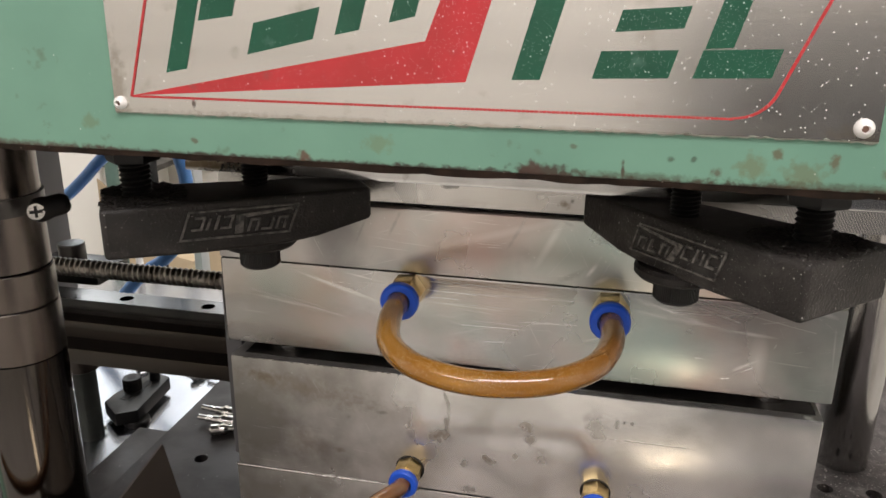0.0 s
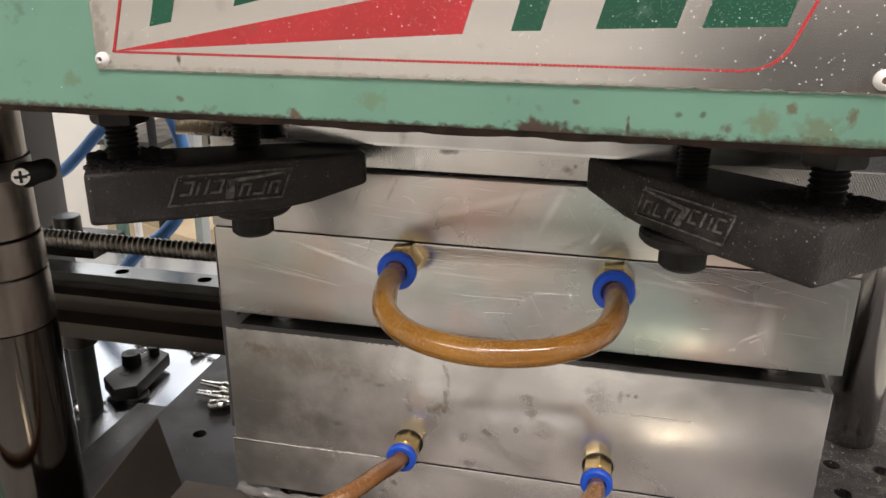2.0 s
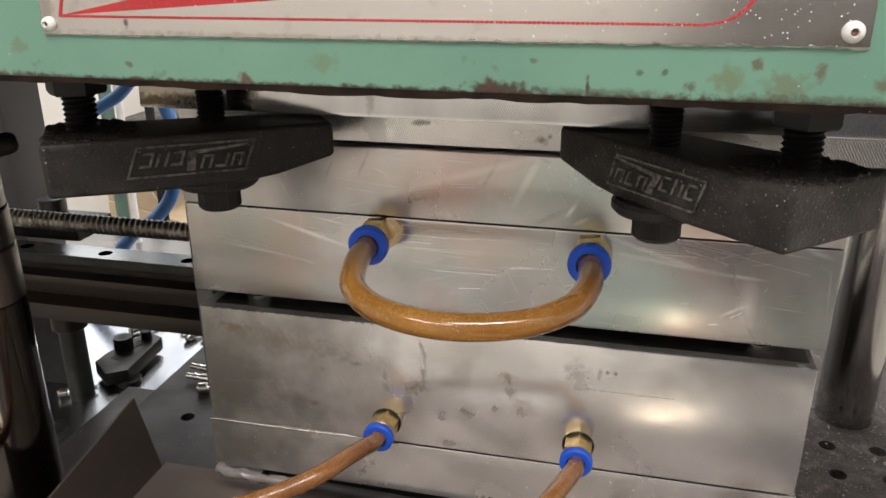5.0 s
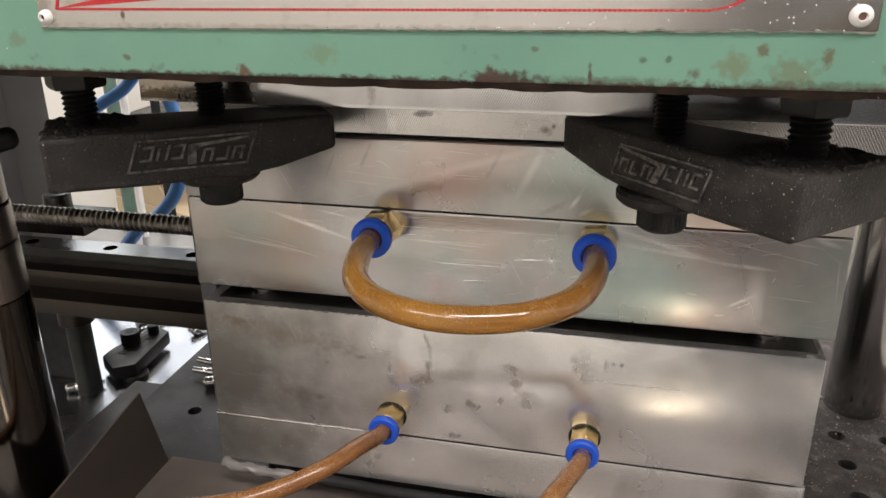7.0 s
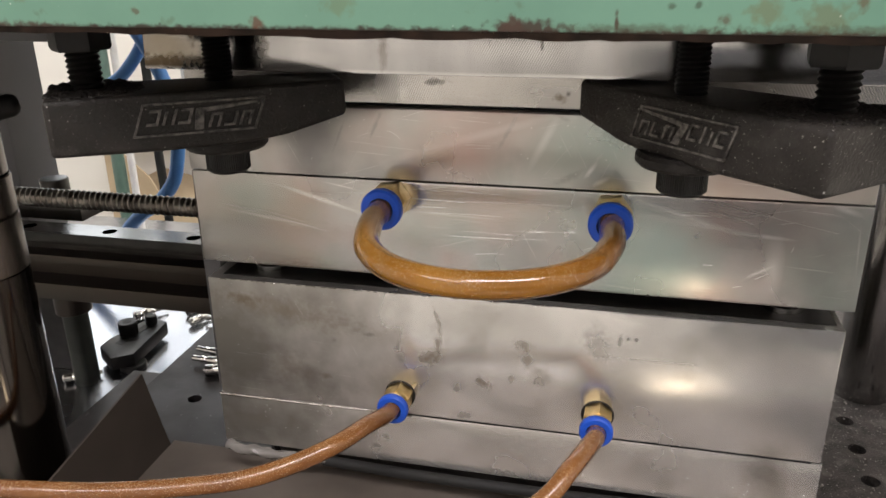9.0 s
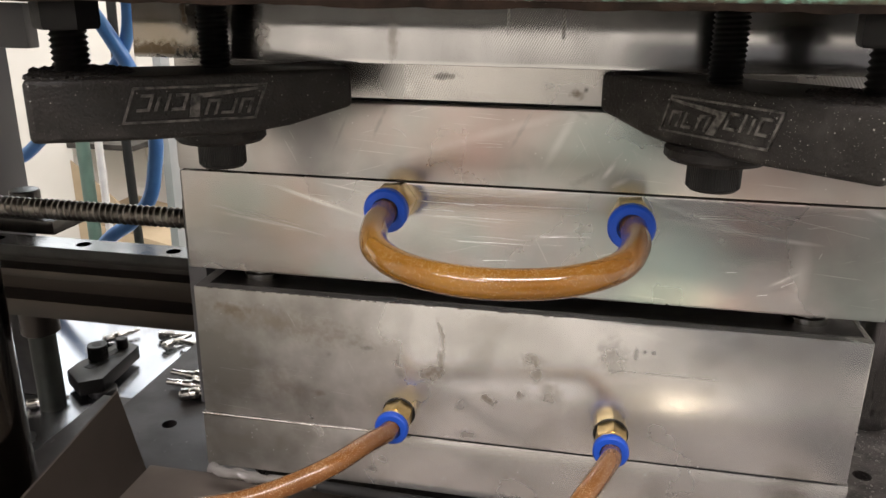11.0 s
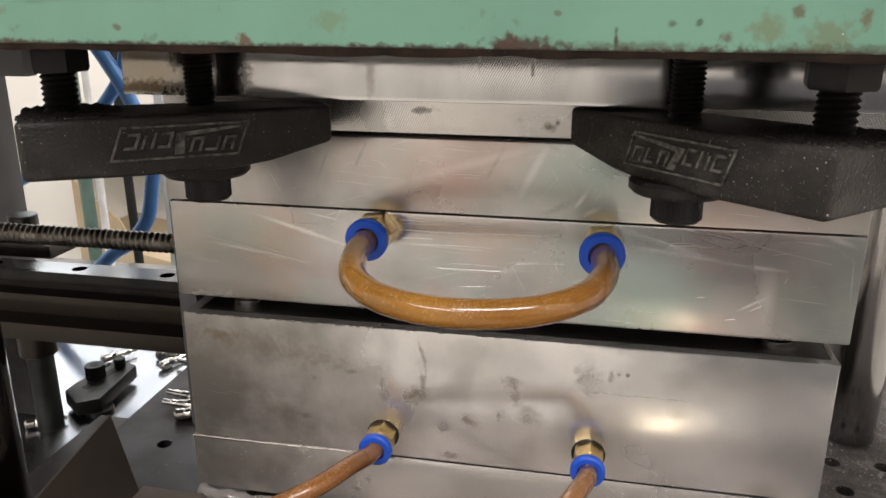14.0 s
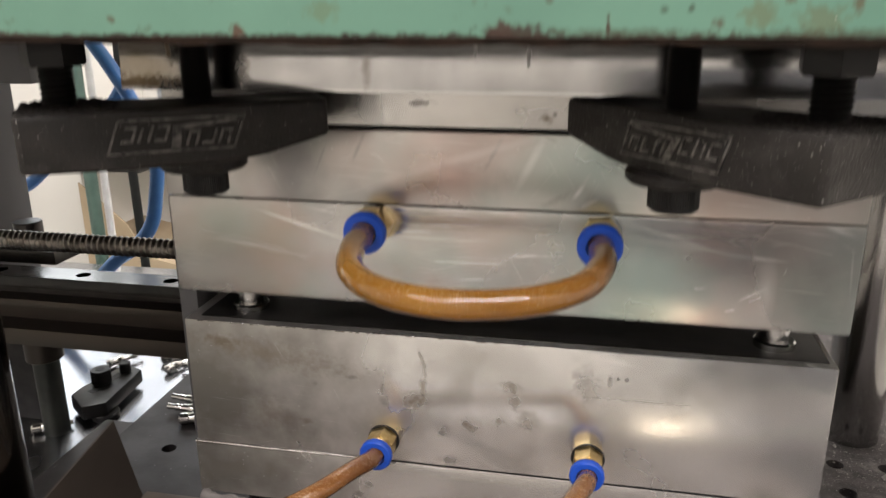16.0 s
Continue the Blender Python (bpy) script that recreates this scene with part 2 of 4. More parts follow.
CAST_EDGE = material("scuffed_cast_edge", (0.018, 0.016, 0.014), 0.5, rgb2=(0.026, 0.023, 0.020), scale=60, bump=1.0, bump_scale=700, gloss=0.35,
                     specks=(0.35, 0.34, 0.32), speck_scale=520, speck_cut=0.5, fine_specks=0.7, stain=(0.20, 0.19, 0.175), stain_scale=55, stain_cut=(0.62, 0.74))
CAST_WORN = material("worn_cast_steel", (0.20, 0.19, 0.17), 0.5, metal=0.2, rgb2=(0.035, 0.032, 0.029), scale=300, bump=1.0, bump_scale=600)
CAST_RUBBED = material("rubbed_cast_steel", (0.13, 0.12, 0.108), 0.5, metal=0.2, rgb2=(0.016, 0.015, 0.014), scale=260, bump=1.0, bump_scale=600)
BLACK_BOLT = material("black_oxide_bolt", (0.010, 0.0095, 0.009), 0.4, metal=0.2, scale=200, bump=0.2, gloss=0.4)
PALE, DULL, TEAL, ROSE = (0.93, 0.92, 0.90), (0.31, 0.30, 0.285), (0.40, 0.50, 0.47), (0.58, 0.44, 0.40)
SOOT, BROWN, GREY = (0.06, 0.052, 0.045), (0.20, 0.158, 0.108), (0.25, 0.24, 0.22)
CAVITY_MARKS = ((-0.0973, 0.0413, 0.0241, 0.0012, 0.6, PALE, -16), (-0.0850, 0.0498, 0.0098, 0.0005, 0.5, PALE, -10), (-0.0343, 0.0491, 0.0135, 0.0005, 0.5, PALE),
                (-0.0264, 0.0376, 0.0199, 0.0004, 0.4, PALE, -2), (0.0878, 0.0458, 0.0224, 0.0014, 0.6, PALE, -16), (0.0990, 0.0405, 0.0257, 0.0014, 0.45, PALE, -7),
                (0.1270, 0.0369, 0.0149, 0.0010, 0.5, PALE, -4), (0.1295, 0.0179, 0.0074, 0.0009, 0.8, PALE, 31), (0.1654, 0.0518, 0.0069, 0.0017, 0.6, PALE, -16),
                (0.1725, 0.0318, 0.0120, 0.0005, 0.25, PALE, -86), (0.1359, 0.0211, 0.0048, 0.0122, 0.5, PALE), (-0.1275, 0.0288, 0.0281, 0.0009, 0.35, PALE, -8))
# soft dark, teal, rose and brown patches: reflections painted into the steel
CAVITY_REFLECTIONS = ((0.1577, 0.0300, 0.0240, 0.0260, 0.65, (0.24, 0.235, 0.225)), (0.140, 0.042, 0.016, 0.0155, 0.45, DULL), (0.118, 0.020, 0.026, 0.016, 0.4, (0.36, 0.40, 0.41)), (-0.150, 0.0240, 0.045, 0.040, 0.5, (0.36, 0.32, 0.28)), (-0.1312, 0.0240, 0.030, 0.0216, 0.3, DULL),
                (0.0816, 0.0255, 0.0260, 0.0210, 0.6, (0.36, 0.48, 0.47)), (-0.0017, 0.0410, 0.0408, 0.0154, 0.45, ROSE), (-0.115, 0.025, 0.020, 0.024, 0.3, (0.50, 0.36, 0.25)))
# streaks, a painted V highlight by the right fitting, and painted reflection tints
CORE_MARKS_AND_TINTS = ((-0.0872, 0.0781, 0.0122, 0.0007, 0.5, DULL, 66), (-0.0668, 0.0839, 0.0081, 0.0009, 0.5, DULL, 66), (0.0028, 0.0836, 0.0089, 0.0010, 0.4, DULL, 62),
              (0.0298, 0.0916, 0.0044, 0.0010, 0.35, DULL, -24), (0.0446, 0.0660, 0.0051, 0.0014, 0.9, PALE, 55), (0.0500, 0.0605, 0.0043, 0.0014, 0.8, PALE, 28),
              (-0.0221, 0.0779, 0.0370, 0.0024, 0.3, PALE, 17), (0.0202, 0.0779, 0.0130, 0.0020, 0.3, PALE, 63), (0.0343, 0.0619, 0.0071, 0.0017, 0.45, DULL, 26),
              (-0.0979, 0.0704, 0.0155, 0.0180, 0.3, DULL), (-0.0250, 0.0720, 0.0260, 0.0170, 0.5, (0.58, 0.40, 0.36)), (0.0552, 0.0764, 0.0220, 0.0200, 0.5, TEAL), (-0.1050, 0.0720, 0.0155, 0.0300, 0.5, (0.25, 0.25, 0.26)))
SPACER_MARKS = ((-0.0350, 0.1068, 0.0061, 0.0018, 0.85, SOOT, 5), (0.0278, 0.0999, 0.0034, 0.0022, 0.7, BROWN, 10), (0.0315, 0.1024, 0.0014, 0.0014, 0.7, SOOT), (-0.0530, 0.1003, 0.0027, 0.0043, 0.4, PALE))
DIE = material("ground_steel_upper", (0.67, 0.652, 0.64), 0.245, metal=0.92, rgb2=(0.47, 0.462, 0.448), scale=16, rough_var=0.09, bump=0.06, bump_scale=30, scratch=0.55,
               specks=(0.92, 0.92, 0.9), speck_scale=620, speck_cut=0.07, stain=(0.50, 0.49, 0.47), stain_scale=45, stain_cut=(0.58, 0.70), reflected_tints=((0.54, 0.42, 0.38), (0.40, 0.49, 0.46)),
               spot_edge=(1.3, 0.2), spots=CAVITY_REFLECTIONS + CAVITY_MARKS)
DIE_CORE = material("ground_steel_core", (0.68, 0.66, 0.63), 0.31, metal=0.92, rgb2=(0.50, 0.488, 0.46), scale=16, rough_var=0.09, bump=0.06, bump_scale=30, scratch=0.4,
                    specks=(0.92, 0.92, 0.9), speck_scale=620, speck_cut=0.05, stain=(0.50, 0.49, 0.47), stain_scale=45, stain_cut=(0.58, 0.70), reflected_tints=((0.54, 0.44, 0.40), (0.42, 0.48, 0.44)),
                    spot_edge=(1.3, 0.2), spots=CORE_MARKS_AND_TINTS)
MILLED = material("milled_steel_spacer", (0.60, 0.58, 0.55), 0.25, metal=0.95, rgb2=(0.44, 0.43, 0.41), scale=20, rough_var=0.07, bump=0.08, bump_scale=60, scratch=0.25,
                  spot_edge=(1.3, 0.2), spots=SPACER_MARKS, hatch=((-0.055, 0.105, 0.040, 0.016, -24, 0.0011), (0.17, 0.105, 0.06, 0.03, 30, 0.0012)))
LOW_STAINS = ((-0.0404, 0.1652, 0.0068, 0.0040, 0.75, BROWN, 10), (-0.0357, 0.1737, 0.0017, 0.0050, 0.6, BROWN), (-0.0345, 0.1839, 0.0010, 0.0058, 0.55, BROWN, 5),
              (-0.0367, 0.1918, 0.0009, 0.0043, 0.5, BROWN, 12), (0.0131, 0.1786, 0.0044, 0.0032, 0.65, BROWN, -20), (0.0156, 0.1701, 0.0027, 0.0050, 0.5, BROWN, 15),
              (0.0227, 0.1587, 0.0054, 0.0050, 0.45, BROWN, -40), (-0.0241, 0.1476, 0.0034, 0.0032, 0.65, GREY), (-0.0094, 0.1516, 0.0051, 0.0029, 0.7, BROWN, -25),
              (0.0069, 0.1577, 0.0020, 0.0022, 0.5, BROWN), (-0.0212, 0.1291, 0.0054, 0.0022, 0.55, GREY), (-0.0568, 0.1241, 0.0058, 0.0013, 0.85, SOOT, -4))
LOW_SPECKS = ((-0.0986, 0.1699, 0.0017, 0.0018, 0.6, GREY), (-0.0766, 0.1759, 0.0024, 0.0011, 0.6, GREY), (-0.1055, 0.1452, 0.0027, 0.0018, 0.5, BROWN), (-0.0582, 0.1625, 0.0020, 0.0025, 0.55, GREY),
              (-0.0593, 0.1708, 0.0010, 0.0029, 0.5, GREY), (-0.1539, 0.1918, 0.0075, 0.0025, 0.6, BROWN, -8), (-0.0692, 0.1064, 0.0020, 0.0018, 0.7, GREY), (-0.0762, 0.0993, 0.0027, 0.0014, 0.6, GREY),
              (0.0691, 0.1884, 0.0010, 0.0011, 0.7, SOOT), (0.0736, 0.1886, 0.0010, 0.0011, 0.7, SOOT), (0.0652, 0.1879, 0.0010, 0.0036, 0.5, GREY), (0.0525, 0.1846, 0.0058, 0.0086, 0.45, GREY, 10))
# brown stain plus painted reflections: dark left end, bluish right side
LOW_SHEEN_AND_STAIN = ((-0.160, 0.165, 0.085, 0.065, 0.85, (0.17, 0.158, 0.134)), (-0.155, 0.105, 0.060, 0.024, 0.75, (0.20, 0.187, 0.16)), (-0.1282, 0.1483, 0.0102, 0.0079, 0.35, BROWN),
            # the two round tones are painted over the fittings' reflections
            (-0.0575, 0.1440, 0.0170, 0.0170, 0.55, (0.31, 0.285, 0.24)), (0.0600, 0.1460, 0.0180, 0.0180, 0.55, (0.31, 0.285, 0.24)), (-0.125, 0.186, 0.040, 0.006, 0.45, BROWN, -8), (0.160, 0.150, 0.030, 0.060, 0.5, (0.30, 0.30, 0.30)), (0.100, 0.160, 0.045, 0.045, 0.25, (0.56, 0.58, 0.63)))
LOW_SCUFFS = ((0.1517, 0.1993, 0.0037, 0.0007, 0.8, PALE, -35), (0.0316, 0.1524, 0.0043, 0.0007, 0.7, PALE, 69), (0.0607, 0.1997, 0.0186, 0.0010, 0.35, PALE, -10), (0.1090, 0.2010, 0.0221, 0.0014, 0.3, PALE, 20),
              (0.1076, 0.2030, 0.0059, 0.0014, 0.6, PALE, -10), (0.0892, 0.1768, 0.0270, 0.0005, 0.4, GREY), (0.0461, 0.1855, 0.0163, 0.0007, 0.3, PALE, 20))
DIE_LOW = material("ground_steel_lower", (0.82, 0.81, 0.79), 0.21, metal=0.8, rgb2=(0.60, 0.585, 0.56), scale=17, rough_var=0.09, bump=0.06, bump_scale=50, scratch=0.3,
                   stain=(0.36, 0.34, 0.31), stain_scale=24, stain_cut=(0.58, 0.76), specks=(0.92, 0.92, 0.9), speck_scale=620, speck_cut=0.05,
                   spot_edge=(1.55, 0.15), spots=LOW_SHEEN_AND_STAIN + LOW_STAINS + LOW_SPECKS + LOW_SCUFFS, hatch=((0.110, 0.168, 0.035, 0.035, 35, 0.0014),))
SHINY = material("polished_steel_plate", (0.60, 0.595, 0.59), 0.15, metal=1, rgb2=(0.38, 0.375, 0.37), scale=26, rough_var=0.07, bump=0.06, bump_scale=28, stretch=(1, 1, 0.35), scratch=0.3,
                 spot_edge=(1.3, 0.3), hatch=((0.010, 0.130, 0.030, 0.016, -28, 0.0010), (-0.088, 0.1215, 0.016, 0.004, 20, 0.0009)),
                 spots=((-0.165, 0.128, 0.022, 0.020, 0.75, (0.30, 0.25, 0.17)), (-0.172, 0.118, 0.030, 0.004, 0.8, (0.16, 0.11, 0.05)), (-0.152, 0.136, 0.0016, 0.008, 0.8, (0.12, 0.08, 0.04), 8),
                        # the full-width bright spot paints a glint along the lower edge
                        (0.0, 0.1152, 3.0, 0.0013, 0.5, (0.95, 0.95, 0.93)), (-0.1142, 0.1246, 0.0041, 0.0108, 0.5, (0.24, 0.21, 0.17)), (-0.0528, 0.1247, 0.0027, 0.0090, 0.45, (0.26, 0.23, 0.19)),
                        (-0.0026, 0.1350, 0.0007, 0.0050, 0.85, SOOT), (0.0210, 0.1331, 0.0009, 0.0079, 0.85, SOOT)))
DARK_STEEL = material("dark_steel", (0.10, 0.095, 0.09), 0.35, metal=0.9, rgb2=(0.05, 0.047, 0.044), scale=20, rough_var=0.1, bump=0.1)
RAIL = material("grey_rail_steel", (0.14, 0.132, 0.122), 0.18, metal=1, rgb2=(0.09, 0.084, 0.077), scale=20, rough_var=0.08, bump=0.08, stretch=(0.2, 1, 1))
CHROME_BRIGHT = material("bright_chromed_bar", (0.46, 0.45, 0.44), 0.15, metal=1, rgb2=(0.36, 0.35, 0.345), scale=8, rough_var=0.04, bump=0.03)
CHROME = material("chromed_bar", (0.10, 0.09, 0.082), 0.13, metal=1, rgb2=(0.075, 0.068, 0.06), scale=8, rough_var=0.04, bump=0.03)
ROD = material("lead_screw_steel", (0.26, 0.24, 0.215), 0.34, metal=1, rgb2=(0.12, 0.105, 0.09), scale=90, bump=0.2)
POST_STEEL = material("greenish_post_steel", (0.055, 0.06, 0.052), 0.45, metal=0.6, rgb2=(0.035, 0.038, 0.033), scale=30)
NEAR_BLACK = material("near_black_steel", (0.035, 0.033, 0.030), 0.4, metal=0.5, rgb2=(0.018, 0.017, 0.016), scale=60, bump=0.1)
RAIL_FACE = material("brown_rail_steel", (0.056, 0.047, 0.040), 0.4, metal=0.85, rgb2=(0.06, 0.05, 0.042), scale=16, rough_var=0.1, bump=0.08, stretch=(0.4, 1, 1))
BAND = material("ring_steel", (0.17, 0.147, 0.132), 0.25, metal=1, scale=30)
BED = material("machine_bed_steel", (0.046, 0.041, 0.040), 0.44, metal=0.3, gloss=0.25, rgb2=(0.030, 0.027, 0.026), scale=24, rough_var=0.08, bump=0.15, bump_scale=200,
               specks=(0.25, 0.24, 0.23), speck_scale=300, speck_cut=0.1)
BED_DUSTY = material("dusty_bed_steel", (0.085, 0.074, 0.072), 0.65, metal=0.3, rgb2=(0.045, 0.04, 0.039), scale=70, bump=1.6, bump_scale=520,
                     specks=(0.50, 0.48, 0.46), speck_scale=420, speck_cut=0.8, fine_specks=1.0, stain=(0.14, 0.125, 0.12), stain_scale=60, stain_cut=(0.55, 0.68))
SWARF = material("pale_swarf", (0.42, 0.39, 0.37), 0.6, metal=0.3, rgb2=(0.20, 0.18, 0.17), scale=200)
BRIGHT = material("bright_ground_plate", (0.46, 0.465, 0.49), 0.24, metal=1, rgb2=(0.36, 0.365, 0.385), scale=10, rough_var=0.05)
TRAY = material("sheet_steel_tray", (0.085, 0.070, 0.060), 0.40, metal=0.4, gloss=0.3, rgb2=(0.066, 0.055, 0.047), scale=9, rough_var=0.06, bump=0.05, bump_scale=40)
# tray steel lightened for the light that its upward face catches
TRAY_FLOOR = material("lit_tray_floor", (0.185, 0.158, 0.135), 0.42, metal=0.3, rgb2=(0.115, 0.098, 0.084), scale=14, rough_var=0.08, bump=0.08, bump_scale=60)
BRASS = material("brass", (0.88, 0.70, 0.37), 0.30, metal=1, rgb2=(0.68, 0.50, 0.23), scale=160, bump=0.1)
BLUE = material("blue_plastic", (0.012, 0.09, 0.6), 0.42, rgb2=(0.01, 0.075, 0.5), bump=0.05)
AMBER = material("amber_polyurethane", (0.42, 0.20, 0.026), 0.14, rgb2=(0.29, 0.12, 0.016), scale=24, coat=0.5, transmission=0.42, bump=0.12, bump_scale=110,
                 specks=(0.95, 0.72, 0.40), speck_scale=1500, speck_cut=0.35, speck_size=0.30, dust=((0.88, 0.66, 0.38), 2300, 0.76, 0.75))
AMBER_DARK = material("amber_polyurethane_thin", (0.27, 0.11, 0.030), 0.26, rgb2=(0.19, 0.07, 0.019), scale=40, coat=0.4, transmission=0.25,
                      specks=(0.85, 0.56, 0.30), speck_scale=1300, speck_cut=0.5, speck_size=0.32, dust=((0.80, 0.55, 0.32), 2100, 0.75, 0.75))
RUBBER = material("black_rubber", (0.01, 0.01, 0.01), 0.7)
HOSE_BLUE = material("blue_air_hose", (0.07, 0.2, 0.5), 0.35, rgb2=(0.1, 0.26, 0.56), scale=40)
WALL = material("cream_wall_paint", (0.78, 0.75, 0.70), 0.8, rgb2=(0.72, 0.69, 0.64), scale=3, bump=0.05, bump_scale=80)
FLOOR = material("pale_epoxy_floor", (0.52, 0.505, 0.485), 0.45, rgb2=(0.42, 0.41, 0.395), scale=4, bump=0.1, bump_scale=60)
CARD = material("cardboard", (0.46, 0.36, 0.24), 0.85, rgb2=(0.38, 0.29, 0.19), scale=8)
POST_GREEN = material("grey_green_paint", (0.12, 0.19, 0.16), 0.5)
WHITE = material("white_plastic", (0.8, 0.79, 0.76), 0.45, rgb2=(0.72, 0.7, 0.67), scale=60)
FILM = material("clear_wrap", (0.34, 0.32, 0.30), 0.1, rgb2=(0.12, 0.11, 0.10), scale=60, transmission=0.4, bump=0.3, bump_scale=120, stretch=(0.3, 1, 1))
NICKEL = material("nickel_fitting", (0.7, 0.69, 0.66), 0.2, metal=1, bump=0.05)
GREY_LIGHT = material("light_grey_paint", (0.40, 0.41, 0.42), 0.45, rgb2=(0.33, 0.34, 0.35), scale=10)
UPRIGHT = material("dark_grey_enclosure_paint", (0.115, 0.113, 0.116), 0.45, rgb2=(0.085, 0.083, 0.086), scale=6)
PANEL_GREY = material("grey_enclosure_paint", (0.12, 0.122, 0.135), 0.45, rgb2=(0.09, 0.092, 0.102), scale=6)


SKY = bpy.data.materials.new("overcast_sky")
SKY.use_nodes = True
SKY.node_tree.nodes["Principled BSDF"].inputs["Emission Color"].default_value = (0.86, 0.93, 1.0, 1)
SKY.node_tree.nodes["Principled BSDF"].inputs["Emission Strength"].default_value = 1.6


# ---- building helpers ----
def thing(name, origin, label, category, group="", kind=""):
    ob = new(name)
    ob.empty_display_size = 0.02
    ob.location = origin
    return tagged(ob, label, category, group, kind)


def origin_of(ob):
    v = Vector((0, 0, 0))
    while ob:
        v += ob.location
        ob = ob.parent
    return v


def part(name, bm, mat, parent=None, label="", smooth=True, origin=None):
    """One mesh object; the bmesh is in world places."""
    base = origin_of(parent) if parent else Vector(origin or (0, 0, 0))
    bmesh.ops.translate(bm, verts=bm.verts, vec=-base)
    bmesh.ops.recalc_face_normals(bm, faces=bm.faces)
    me = bpy.data.meshes.new(name)
    if smooth:
        for f in bm.faces:
            f.smooth = True
        for e in bm.edges:
            if len(e.link_faces) == 2 and e.calc_face_angle(0) > radians(35):
                e.smooth = False
    bm.to_mesh(me)
    bm.free()
    for one in (mat if isinstance(mat, (list, tuple)) else [mat]):
        me.materials.append(one)
    ob = new(name, me)
    if parent:
        ob.parent = parent
    else:
        ob.location = base
    if label:
        tagged(ob, label)
    return ob


def setting(name, bm, mat, label, category, kind="structure"):
    return tagged(part(name, bm, mat, smooth=False), label, category, "", kind)


def prism(bm, plan, z0, z1, bevel=0.0):
    """A solid over a plan polygon; z0 and z1 are numbers or one for each corner."""
    n = len(plan)
    lo = [bm.verts.new((x, y, z0[i] if isinstance(z0, (list, tuple)) else z0)) for i, (x, y) in enumerate(plan)]
    hi = [bm.verts.new((x, y, z1[i] if isinstance(z1, (list, tuple)) else z1)) for i, (x, y) in enumerate(plan)]
    fs = [bm.faces.new(lo[::-1]), bm.faces.new(hi)]
    fs += [bm.faces.new((lo[i], lo[(i + 1) % n], hi[(i + 1) % n], hi[i])) for i in range(n)]
    if bevel:
        edges = list({e for f in fs for e in f.edges})
        bmesh.ops.bevel(bm, geom=edges, offset=bevel, segments=2, affect="EDGES", profile=0.6)
    return bm


def box(x0, x1, y0, y1, z0, z1, bevel=0.0, bm=None):
    return prism(bm or bmesh.new(), [(x0, y0), (x1, y0), (x1, y1), (x0, y1)], z0, z1, bevel)


def facing(poly, y0, y1, bm=None, bevel=0.0):
    """A solid over a polygon of (x, z), from y0 to y1."""
    bm = prism(bm or bmesh.new(), [(x, z) for x, z in poly], y0, y1, bevel)
    bmesh.ops.transform(bm, matrix=Matrix(((1, 0, 0, 0), (0, 0, 1, 0), (0, 1, 0, 0), (0, 0, 0, 1))), verts=bm.verts)
    return bm


def lathe(p0, p1, profile, seg=32, bm=None, caps=True, turn=0.0):
    """A turned body along p0-p1; profile: (share of the length, radius)."""
    bm = bm or bmesh.new()
    p0, p1 = Vector(p0), Vector(p1)
    axis = p1 - p0
    q = axis.to_track_quat("Z", "Y").to_matrix()
    rings = []
    for f, r in profile:
        c = p0 + axis * f
        rings.append([bm.verts.new(c + q @ Vector((r * math.cos(a), r * math.sin(a), 0))) for a in (turn + 2 * math.pi * i / seg for i in range(seg))])
    for a, b in zip(rings, rings[1:]):
        for i in range(seg):
            bm.faces.new((a[i], a[(i + 1) % seg], b[(i + 1) % seg], b[i]))
    if caps:
        bm.faces.new(rings[0][::-1])
        bm.faces.new(rings[-1])
    return bm


def cyl(p0, p1, r, seg=32, bm=None, edge=0.0):
    length = (Vector(p1) - Vector(p0)).length
    e = edge / length if edge else 0
    profile = [(0, r - edge), (e, r), (1 - e, r), (1, r - edge)] if edge else [(0, r), (1, r)]
    return lathe(p0, p1, profile, seg, bm)


def thread(p0, p1, r, pitch, depth, seg=28):
    """A threaded rod: a true helix of sharp turns."""
    bm = bmesh.new()
    p0, p1 = Vector(p0), Vector(p1)
    axis = p1 - p0
    q = axis.to_track_quat("Z", "Y").to_matrix()
    length, turns = axis.length, axis.length / pitch
    rows = []
    steps = int(turns * 2)
    for k in range(steps + 1):
        row = []
        for i in range(seg + 1):
            h = (k / 2 + i / seg) * pitch
            rr = r if k % 2 else r - depth
            row.append(bm.verts.new(p0 + q @ Vector((rr * math.cos(2 * math.pi * i / seg), rr * math.sin(2 * math.pi * i / seg), min(h, length)))))
        rows.append(row)
    for a, b in zip(rows, rows[1:]):
        for i in range(seg):
            bm.faces.new((a[i], a[i + 1], b[i + 1], b[i]))
    return bm


def catmull(points, per=10):
    pts = [Vector(p) for p in points]
    pts = [2 * pts[0] - pts[1]] + pts + [2 * pts[-1] - pts[-2]]
    out = []
    for i in range(1, len(pts) - 2):
        a, b, c, d = pts[i - 1:i + 3]
        for k in range(per):
            t = k / per
            out.append(0.5 * ((2 * b) + (c - a) * t + (2 * a - 5 * b + 4 * c - d) * t * t + (3 * b - a - 3 * c + d) * t ** 3))
    out.append(pts[-2])
    return out


